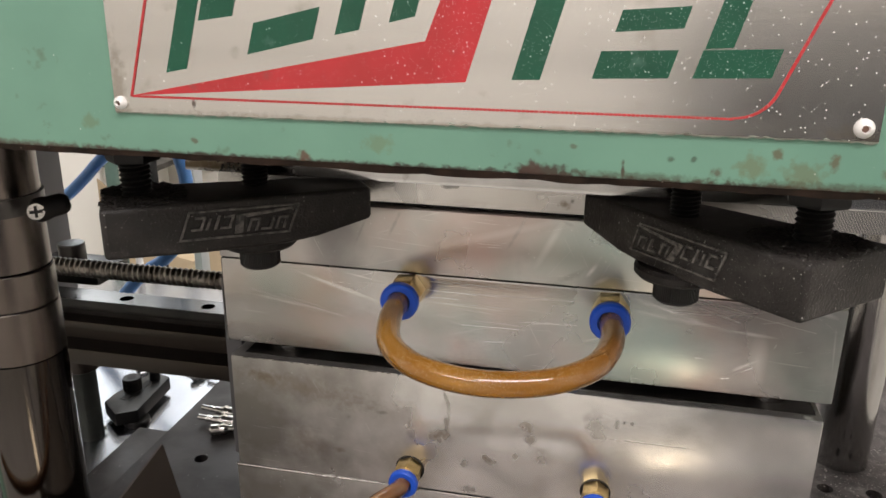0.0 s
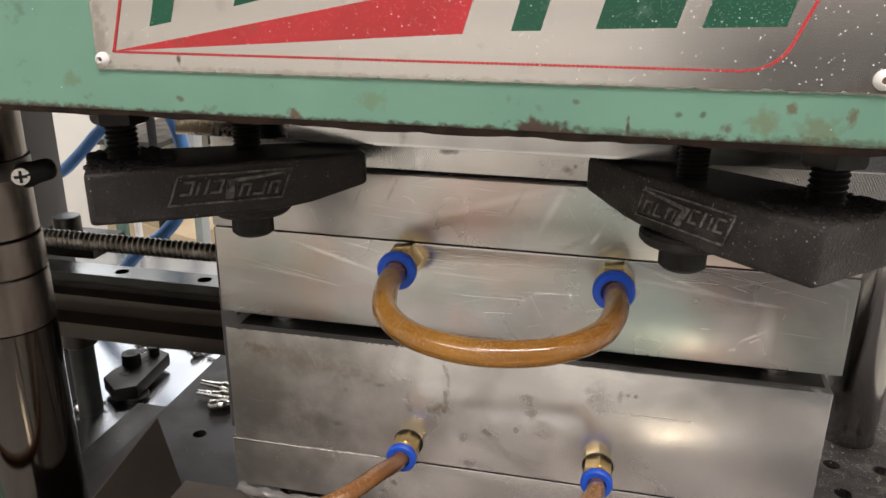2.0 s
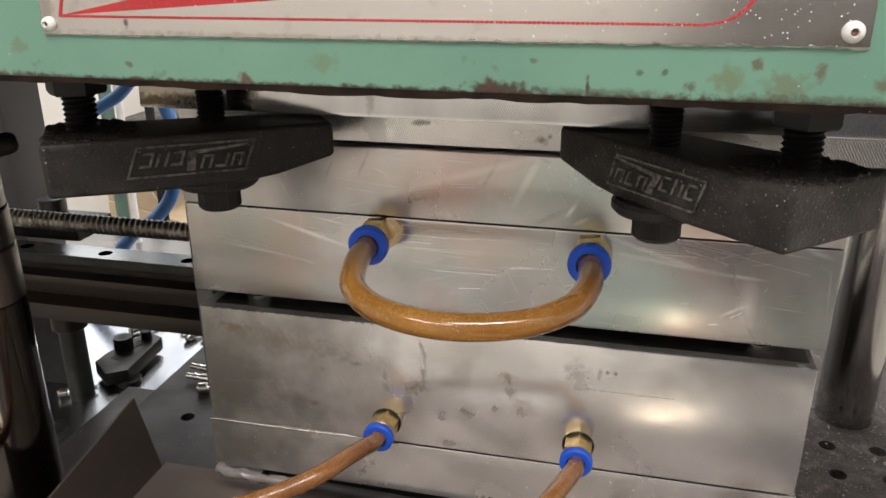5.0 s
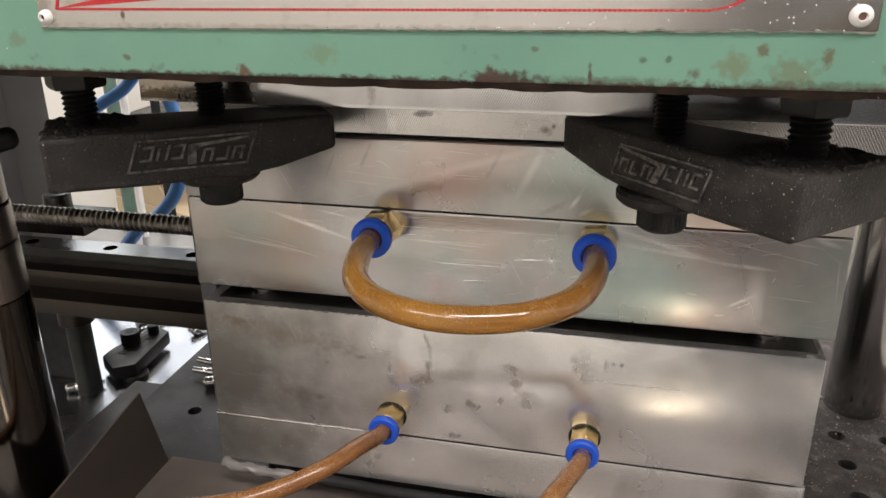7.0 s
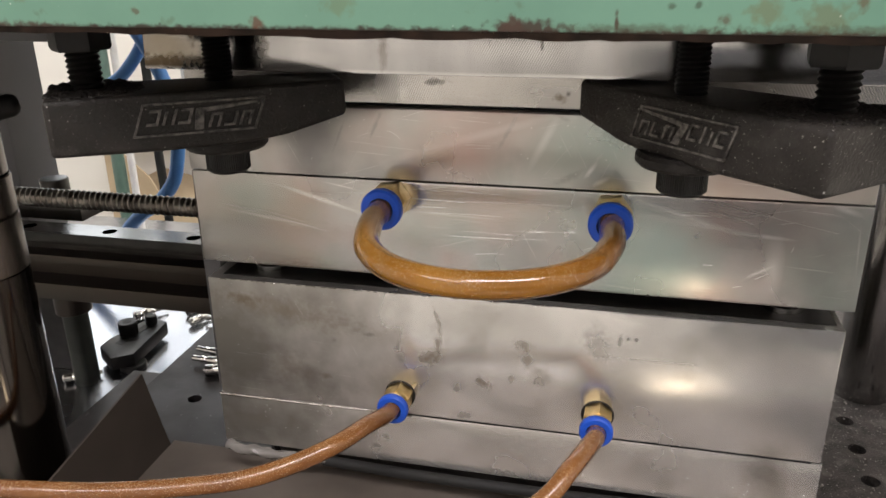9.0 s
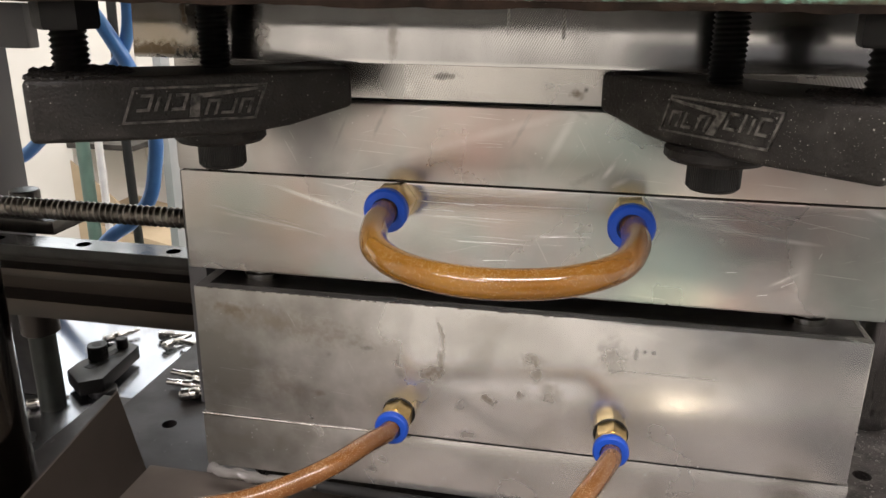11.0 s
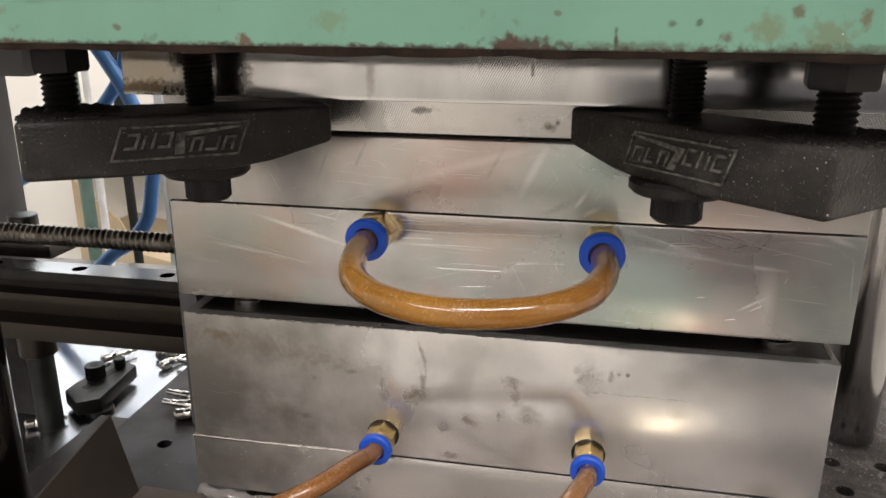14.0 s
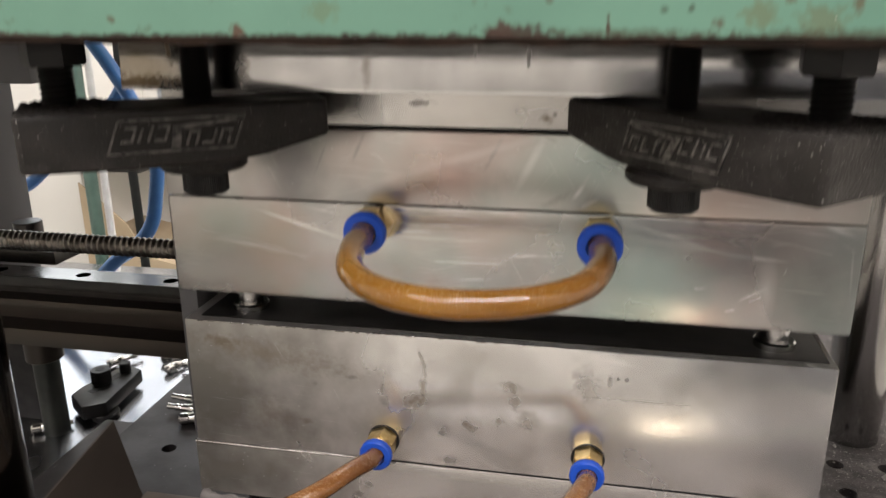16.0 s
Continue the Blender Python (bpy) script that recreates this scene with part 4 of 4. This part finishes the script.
        if k % 2 == 0:
            stroke("raised_bar", a + wd - 0.0011, a + wd, lo, hi - 0.0011, 0.0011)
        else:
            stroke("raised_bar", a + 0.0011, a + wd, lo, lo + 0.0011, 0.0011)
    part("boss", cyl((bolt[0], bolt[1], 0.2972 + head_z), (bolt[0], bolt[1], 0.3045), 0.0204, 40, edge=0.0016), CAST, cl)
    sc = part("cap_screw", thread((bolt[0], bolt[1], 0.3250), (bolt[0], bolt[1], 0.3588), 0.0070, 0.0020, 0.0011), BLACK_BOLT, cl)
    part("screw_head", cap_screw_head(bolt[0], bolt[1], 0.2850 + head_z, 0.2974 + head_z, 0.0107), BLACK_BOLT, sc, smooth=False)
    jk = part("jack_screw", thread((jack[0], jack[1], 0.3200), (jack[0], jack[1], 0.3520), 0.0076, 0.0024, 0.0012), BLACK_BOLT, cl)
    part("hex_head", hex_nut((jack[0], jack[1], 0.3452), (jack[0], jack[1], 0.3588), 0.0230, turn=0.4), BLACK_BOLT, jk)
    # greasy crust round the jack screw
    r = random.Random(int(abs(tip.x) * 1000))
    bm = bmesh.new()
    for k in range(620):
        a, d = r.uniform(0, 6.28), r.uniform(0.007, 0.024)
        p = Vector((jack[0] + d * math.cos(a), jack[1] + d * math.sin(a), 0.3284 - sag * 0.5))
        along, across = (p - tip).dot(u), (p - tip).dot(w)
        if along > length - 0.0015 or not 0.002 < across < w_end - 0.001:
            continue
        m = Matrix.Translation(p) @ Matrix.Rotation(r.uniform(0, 3), 4, "Z") @ Matrix.Diagonal((1, r.uniform(0.5, 1), 0.6, 1))
        bmesh.ops.create_icosphere(bm, subdivisions=1, radius=r.uniform(0.0007, 0.0030), matrix=m)
    tagged(part("grease_crust", bm, CAST, cl), kind="stuff")
    return cl


clamp_r = mould_clamp((0.0377, -0.0190), (0.1260, -0.1125), 1, (0.0850, -0.0480), (0.1330, -0.0800), 0.028, 0.056, CAST_LIT_DUSTY, CAST_WORN, (0.0387, 0.0897), 0.35,
                      "dusty black cast steel mould clamp, painted as better lit, bolted under the press head", 0.0, 0.0012)
clamp_l = mould_clamp((-0.0697, -0.0355), (-0.1788, -0.1065), -1, (-0.1310, -0.0420), (-0.1780, -0.0760), 0.030, 0.050, CAST, CAST_RUBBED, (0.0400, 0.0934), -0.39,
                      "black cast steel mould clamp bolted under the press head", 0.0018, -0.0016)


# ---- water fittings and hoses ----
def fitting(x, z, y, s, group):
    f = thing("hose_fitting", (x, y, z), "brass push-in fitting with blue collar screwed into the mould", "hose fitting", group)
    # dark ring added for contact shade; it also covers the fitting's reflection
    if s < 1:
        part("contact_ring", lathe((x, y + 0.0004, z), (x, y - 0.0012, z), [(0, 0.0093), (0.3, 0.0092), (0.5, 0.0088), (0.5, 0.0070)], 36), NEAR_BLACK, f, "added dark ring for the contact shade round the fitting")
    part("hex_body", hex_nut((x, y + 0.002, z), (x, y - 0.0125 * s, z), 0.0178 * s, turn=0.09 if s == 1 else 0.42), BRASS, f)
    part("neck", lathe((x, y - 0.0125 * s, z), (x, y - 0.0165 * s, z), [(0, 0.0088 * s), (0.5, 0.0092 * s), (1, 0.0088 * s)], 32), BRASS, f)
    part("collar", lathe((x, y - 0.0165 * s, z), (x, y - 0.0225 * s, z), [(0, 0.0098 * s), (0.2, 0.0108 * s), (0.8, 0.0108 * s), (1, 0.0098 * s), (1, 0.0066 * s), (0.4, 0.0064 * s)], 40), BLUE, f, "blue plastic collar")
    return f


fit_ul = fitting(-0.0589, 0.2608, -0.002, 1.0, "upper mould fittings")
fit_ur = fitting(0.0561, 0.2603, -0.002, 1.0, "upper mould fittings")
fitting(-0.0590, 0.1385, 0.0, 0.84, "lower mould fittings")
fitting(0.0560, 0.1395, 0.0, 0.84, "lower mould fittings")
loop_pts = [(-0.0589, -0.012, 0.2608), (-0.0592, -0.026, 0.2605), (-0.0577, -0.046, 0.2595), (-0.0500, -0.071, 0.2582), (-0.0310, -0.0905, 0.2573), (-0.0020, -0.0985, 0.2570),
            (0.0280, -0.0920, 0.2573), (0.0490, -0.0740, 0.2582), (0.0572, -0.0490, 0.2592), (0.0570, -0.026, 0.2602), (0.0561, -0.012, 0.2603)]
loop = thing("loop_hose", (0, -0.05, 0.2505), "amber polyurethane hose bent in a loop between two brass fittings", "hose")
part("hose_wall", tube(loop_pts, 0.0062, 28, 10), AMBER, loop)
hose_l = thing("drain_hose", (-0.06, -0.02, 0.1385), "thin brown amber hose curving away over the tray", "hose", "drain hoses")
part("hose_wall", tube([(-0.0590, -0.010, 0.1385), (-0.0600, -0.022, 0.1388), (-0.0667, -0.038, 0.1408), (-0.0785, -0.062, 0.1412), (-0.1012, -0.078, 0.1352), (-0.1270, -0.090, 0.1315), (-0.1819, -0.105, 0.1283), (-0.2425, -0.115, 0.1275), (-0.34, -0.125, 0.1265)], 0.0050, 22), AMBER_DARK, hose_l)
hose_r = thing("drain_hose", (0.056, -0.02, 0.1395), "thin brown amber hose hanging down to the tray", "hose", "drain hoses")
part("hose_wall", tube([(0.0560, -0.010, 0.1395), (0.0560, -0.021, 0.1402), (0.0550, -0.034, 0.1450), (0.0455, -0.060, 0.1452), (0.0355, -0.075, 0.1380), (0.0140, -0.0930, 0.1275), (-0.0180, -0.112, 0.1130), (-0.060, -0.135, 0.0950), (-0.110, -0.160, 0.0780)], 0.0050, 22), AMBER_DARK, hose_r)

# ---- sheet tray before the mould ----
tray = thing("sheet_tray", (-0.03, -0.15, 0.07), "dark bent sheet steel tray below the mould", "tray")
part("tray_floor", box(-0.228, 0.205, -0.14, 0.0165, 0.0685, 0.0700), TRAY_FLOOR, tray, "tray floor, painted lighter as lit from above", smooth=False)
bm = bmesh.new()
for x in (-0.2295, -0.2280):
    [bm.verts.new((x, y, z)) for y, z in ((0.0115, 0.0700), (-0.0060, 0.1350), (-0.1022, 0.1190), (-0.14, 0.1130), (-0.14, 0.0685))]
bm.verts.ensure_lookup_table()
v = bm.verts
for f in ((0, 1, 2, 3, 4), (9, 8, 7, 6, 5), (0, 5, 6, 1), (1, 6, 7, 2), (2, 7, 8, 3), (3, 8, 9, 4), (4, 9, 5, 0)):
    bm.faces.new([v[i] for i in f])
part("tray_wall", bm, TRAY, tray, smooth=False)
wrap = bmesh.new()
tube([(-0.174, -0.004, 0.0888), (-0.166, -0.007, 0.0898), (-0.150, -0.009, 0.0900), (-0.134, -0.008, 0.0890), (-0.120, -0.006, 0.0876), (-0.108, -0.003, 0.0862)], 0.0032, 16, 10, wrap)
for vert in wrap.verts:
    vert.co += Vector((0.0006, 0.0010, 0.0012)) * noise.noise(Vector((vert.co.x * 120, vert.co.y * 420, vert.co.z * 420)))
    vert.co.z = 0.0885 + (vert.co.z - 0.0885) * (0.55 + 0.45 * min(1, max(0, (-0.105 - vert.co.x) / 0.03)))
tagged(part("plastic_wrap", wrap, FILM, origin=(-0.145, -0.009, 0.088)), "crumpled clear plastic wrap stuffed under the mould", "plastic wrap")

# ---- columns ----
LX, LY, LR = -0.276, -0.061, 0.0245
col_l = thing("tie_bar", (LX, LY, 0.0), "steel press column with ring joints and a hose band", "column", "press columns")
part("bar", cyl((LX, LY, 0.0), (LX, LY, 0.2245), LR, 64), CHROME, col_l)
part("ring", cyl((LX, LY, 0.2250), (LX, LY, 0.2560), LR + 0.0003, 64, edge=0.0006), BAND, col_l)
part("ring", cyl((LX, LY, 0.2565), (LX, LY, 0.2772), LR + 0.0001, 64, edge=0.0006), BAND, col_l)
part("sleeve", cyl((LX, LY, 0.2778), (LX, LY, 0.36), LR - 0.0008, 64, edge=0.0006), BAND, col_l)
band = part("hose_band", lathe((LX, LY, 0.3095), (LX, LY, 0.3195), [(0, LR + 0.0006), (1, LR + 0.0006)], 64), DARK_STEEL, col_l, "dark worm-drive hose band")
part("band_housing", lathe((-0.2400, -0.0760, 0.3146), (-0.2270, -0.0635, 0.3178), [(0, 0.0052), (0.08, 0.0064), (0.3, 0.0066), (0.45, 0.0058), (0.8, 0.0056), (0.93, 0.0046), (1, 0.0028)], 28), BLACK_BOLT, band)
scr = part("band_screw", lathe((-0.2390, -0.0750, 0.3150), (-0.2348, -0.0798, 0.3160), [(0, 0.0044), (0.7, 0.0048), (1, 0.0042)], 28), NICKEL, band, "bright cross-slot screw")
for a, b in ((0.0007, 0.0030), (0.0030, 0.0007)):
    slot = box(-a, a, -0.0004, 0.0004, -b, b)
    bmesh.ops.transform(slot, matrix=pose(-0.2347, -0.0799, 0.3160, 0, 0, 41), verts=slot.verts)
    part("slot", slot, RUBBER, scr)
RX, RY = 0.2865, 0.309
col_r = thing("tie_bar", (RX, RY, 0.0), "bright chromed press column standing on the dusty bed", "column", "press columns")
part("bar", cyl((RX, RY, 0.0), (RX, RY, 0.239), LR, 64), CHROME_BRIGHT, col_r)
part("sleeve", cyl((RX, RY, 0.2395), (RX, RY, 0.36), LR + 0.0008, 64, edge=0.0006), BAND, col_r)

# ---- slide rail beside the mould ----
rail = thing("slide_rail", (-0.45, 0.16, 0.117), "grey steel slide rail on posts beside the mould", "slide rail")
part("lower_bar", box(-0.75, -0.186, 0.115, 0.20, 0.117, 0.1310, 0.001), RAIL_FACE, rail)
part("channel", box(-0.75, -0.188, 0.136, 0.19, 0.1312, 0.1450), RAIL_FACE, rail)
part("ledge", box(-0.75, -0.188, 0.126, 0.186, 0.1452, 0.1515, 0.001), RAIL_FACE, rail)
part("groove", box(-0.75, -0.188, 0.141, 0.184, 0.1516, 0.1560), DARK_STEEL, rail)
part("rail_strip", box(-0.75, -0.188, 0.139, 0.155, 0.1562, 0.1615, 0.0008), NEAR_BLACK, rail)
part("rail_top", plate_with_holes([-0.75, -0.436, -0.420, -0.359, -0.343, -0.282, -0.266, -0.188], [0.135, 0.1390, 0.1550, 0.159], 0.168, 0.006, {(1, 1): 0.0058, (3, 1): 0.0058, (5, 1): 0.0058}), RAIL, rail, smooth=False)
part("rail_face", box(-0.75, -0.188, 0.1345, 0.1355, 0.1617, 0.1678), NEAR_BLACK, rail)
part("end_plate", box(-0.1900, -0.1785, 0.020, 0.140, 0.118, 0.2480, 0.001), UPRIGHT, rail, "grey painted end plate")
for px, py in ((-0.489, 0.250),):
    post = part("post", cyl((px, py, -0.05), (px, py, 0.095), 0.0128, 32), POST_STEEL, rail)
    part("post_collar", cyl((px, py, 0.034), (px, py, 0.117), 0.0180, 32, edge=0.001), RAIL_FACE, post)
part("cap_bolt", cyl((-0.452, 0.214, 0.168), (-0.452, 0.214, 0.190), 0.0125, 28, edge=0.001), DARK_STEEL, rail)
part("bolt_pad", box(-0.49, -0.41, 0.19, 0.24, 0.158, 0.170, 0.001), DARK_STEEL, rail)
rod = thing("lead_screw", (-0.45, 0.12, 0.204), "dark threaded lead screw above the slide rail", "lead screw")
part("screw_rod", thread((-0.75, 0.12, 0.204), (-0.186, 0.12, 0.204), 0.0077, 0.0048, 0.0011, 20), ROD, rod)

# ---- strap clamp and loose fittings on the base plate ----
strap = thing("strap_clamp", (-0.48, 0.33, -0.05), "black slotted strap clamp with cap screw on the bright plate", "clamp")
part("strap", prism(bmesh.new(), [(-0.4965, 0.2856), (-0.4680, 0.2640), (-0.4490, 0.2780), (-0.4560, 0.3580), (-0.4820, 0.3660), (-0.4970, 0.3050)], -0.044, -0.028, 0.002), BLACK_BOLT, strap)
part("screw_head", cap_screw_head(-0.4800, 0.3180, -0.0280, -0.0110, 0.0105), BLACK_BOLT, strap, smooth=False)
part("socket", cyl((-0.4800, 0.3180, -0.0112), (-0.4800, 0.3180, -0.0107), 0.0055, 6), RUBBER, strap)
part("slot", prism(bmesh.new(), [(-0.4830, 0.2960), (-0.4740, 0.2940), (-0.4690, 0.3420), (-0.4770, 0.3440)], -0.0281, -0.0276), RUBBER, strap)
part("heel", cyl((-0.4560, 0.2850, -0.05), (-0.4560, 0.2850, -0.043), 0.0145, 24, edge=0.001), BLACK_BOLT, strap)
part("short_screw", cyl((-0.4700, 0.3480, -0.028), (-0.4700, 0.3480, -0.016), 0.0065, 20, edge=0.001), BLACK_BOLT, strap)


def coupling(x, y, z, turn, s=1.0):
    c = thing("loose_coupling", (x, y, z), "small nickel hose coupling lying loose", "coupling", "loose couplings")
    d = Vector((math.cos(turn), math.sin(turn), 0))
    p = Vector((x, y, z + 0.007 * s))
    a = lambda f: tuple(p + d * f * s)
    part("barrel", lathe(a(-0.014), a(0.006), [(0, 0.004 * s), (0.1, 0.0065 * s), (0.5, 0.0065 * s), (0.55, 0.0055 * s), (0.8, 0.0068 * s), (1, 0.005 * s)], 18), NICKEL, c)
    part("nipple", lathe(a(0.006), a(0.030), [(0, 0.004 * s), (0.3, 0.004 * s), (0.35, 0.0028 * s), (0.6, 0.0036 * s), (0.62, 0.0026 * s), (1, 0.003 * s)], 14), NICKEL, c)


coupling(-0.318, 0.242, 0.0, 3.0)
coupling(-0.312, 0.226, 0.0, 3.1)
coupling(-0.308, 0.212, 0.0, 0.4, 0.9)
coupling(-0.395, 0.395, -0.05, 2.9, 1.2)
coupling(-0.440, 0.400, -0.05, 1.2, 0.9)
coupling(-0.455, 0.420, -0.05, 0.2, 0.9)
coupling(-0.515, 0.400, -0.05, 1.0, 1.0)
coupling(-0.500, 0.245, -0.05, 0.6, 0.9)

# ---- behind the machine ----
up = thing("machine_upright", (-0.60, 0.36, -0.9), "dark grey sheet metal machine upright", "upright")
part("flange", box(-0.655, -0.600, 0.2860, 0.2896, -0.9, 0.80, 0.001), DARK_STEEL, up)
part("panel", box(-0.665, -0.5585, 0.29, 0.35, -0.9, 0.80, 0.003), UPRIGHT, up)
part("cross_beam", box(-0.655, -0.470, 0.2700, 0.2858, 0.3055, 0.345, 0.002), UPRIGHT, up)
part("foot_block", box(-0.66, -0.505, 0.266, 0.2855, -0.0499, 0.11, 0.002), NEAR_BLACK, up)
tagged(part("pipe_post", cyl((-1.03, 1.1, -0.9), (-1.03, 1.1, 1.4), 0.014, 20), POST_GREEN, origin=(-1.03, 1.1, -0.9)), "grey-green painted pipe post", "post")
tagged(part("white_conduit", cyl((-0.713, 0.70, -0.9), (-0.713, 0.70, 1.4), 0.006, 14), WHITE, origin=(-0.713, 0.7, -0.9)), "thin white vertical conduit", "conduit")
tagged(part("black_cable", tube([(-0.93, 1.15, 1.2), (-0.955, 1.15, 0.4), (-0.96, 1.15, 0.0), (-0.95, 1.16, -0.88)], 0.010, 12), RUBBER, origin=(-0.95, 1.15, -0.9)), "black cable hanging down", "cable")
crate = thing("cardboard_box", (-1.3, 1.7, -0.9), "brown cardboard box with a sloping open flap by the wall", "box")
part("carton", facing([(-1.4445, -0.9), (-1.15, -0.9), (-1.15, -0.36), (-1.4445, -0.30)], 1.60, 1.90, bevel=0.004), CARD, crate)
part("flap", facing([(-1.4440, -0.2985), (-1.255, -0.3360), (-1.3045, -0.2426), (-1.4440, -0.1254)], 1.604, 1.610), CARD, crate)
cabinet = thing("tall_cabinet", (-1.72, 1.8, -0.9), "cream painted tall cabinet against the workshop wall", "cabinet")
part("body", box(-2.0, -1.4475, 1.65, 1.998, -0.9, 0.42, 0.004), WALL, cabinet)
part("door", box(-1.995, -1.4520, 1.632, 1.649, -0.86, 0.40, 0.003), WALL, cabinet)
shelf = thing("wall_shelf", (-1.34, 1.8, -0.08), "dark steel shelf fixed to the wall", "shelf")
part("board", box(-1.446, -1.235, 1.60, 1.998, -0.0889, -0.0725, 0.002), DARK_STEEL, shelf)
for bx in (-1.41, -1.27):
    part("bracket", facing([(bx, -0.0895), (bx + 0.012, -0.0895), (bx + 0.012, -0.15), (bx, -0.15)], 1.94, 1.998), DARK_STEEL, shelf)
tagged(part("grey_post", box(-0.8366, -0.8180, 1.08, 1.115, -0.9, 1.4, 0.003), GREY_LIGHT, origin=(-0.827, 1.1, -0.9)), "light grey painted square post", "post")
tagged(part("air_hose", tube([(-0.575, 0.45, 0.42), (-0.54, 0.45, 0.355), (-0.5073, 0.45, 0.3064), (-0.482, 0.45, 0.26), (-0.4640, 0.45, 0.20), (-0.4690, 0.45, 0.155), (-0.4800, 0.45, 0.118), (-0.507, 0.45, 0.0875), (-0.545, 0.45, 0.06), (-0.62, 0.46, -0.02), (-0.66, 0.47, -0.05)], 0.0085, 16), HOSE_BLUE, origin=(-0.5, 0.45, -0.05)), "blue air hose hanging in a curve down to the base plate", "hose", "air hoses")
tagged(part("air_hose", tube([(-0.70, 0.44, -0.05), (-0.69, 0.44, 0.10), (-0.6713, 0.45, 0.1451), (-0.6372, 0.45, 0.165), (-0.6071, 0.45, 0.190), (-0.5743, 0.45, 0.2200), (-0.53, 0.46, 0.25), (-0.49, 0.46, 0.31), (-0.48, 0.45, 0.40)], 0.0075, 16), HOSE_BLUE, origin=(-0.6, 0.45, -0.05)), "blue air hose rising to the press head", "hose", "air hoses")


# ---- added behind the viewer, out of view: shows only in reflections ----
def strip_light(x, y, length, width):
    f = thing("strip_light", (x, y, 2.1), "unseen white ceiling strip light fixture", "ceiling lamp", "ceiling lamps")
    part("housing", box(x - length / 2, x + length / 2, y - width / 2, y + width / 2, 1.985, 2.1, 0.004), WHITE, f)


strip_light(0.5, -1.15, 1.7, 0.3)
strip_light(-0.9, -1.9, 1.7, 0.3)
# housings for the two added fill lamps
strip_light(-1.1, 1.25, 1.0, 0.35)
strip_light(1.1, 0.75, 1.3, 0.3)
# stand and shell added round that unseen source
lamp = thing("work_lamp", (0.317, -0.93, -0.9), "black work lamp on a stand", "work lamp")
part("stand", cyl((0.317, -0.93, -0.9), (0.317, -0.93, -0.39), 0.012, 16), BLACK_BOLT, lamp)
part("lamp_shell", lathe((0.321, -0.96, -0.415), (0.303, -0.862, -0.368), [(0, 0.030), (0.3, 0.060), (1, 0.085), (1, 0.080), (0.5, 0.060)], 28), BLACK_BOLT, lamp)
# made-up dark box, sized to darken reflections in clamp plate and sign
cab = thing("reflection_blocker", (0.6, -1.2, -0.9), "unseen dark grey box added to darken reflections", "control box")
part("blocker_body", box(0.14, 1.3, -1.25, -1.05, 0.06, 0.39, 0.006), PANEL_GREY, cab)
part("blocker_lower", box(0.42, 1.3, -1.24, -1.06, -0.17, 0.058, 0.006), PANEL_GREY, cab)
part("stand", cyl((0.9, -1.15, -0.9), (0.9, -1.15, -0.17), 0.03, 20), PANEL_GREY, cab)


# ---- moving: the head lifts with all that hangs on it ----
def motions():
    for ob in (head, upper, clamp_r, clamp_l, fit_ul, fit_ur, loop):
        x, y, z = ob.location
        walk(ob, [(0, pose(x, y, z)), (15.5, pose(x, y, z)), (15.9, pose(x, y, z)), (16, pose(x, y, z + 0.0072))])


motions()
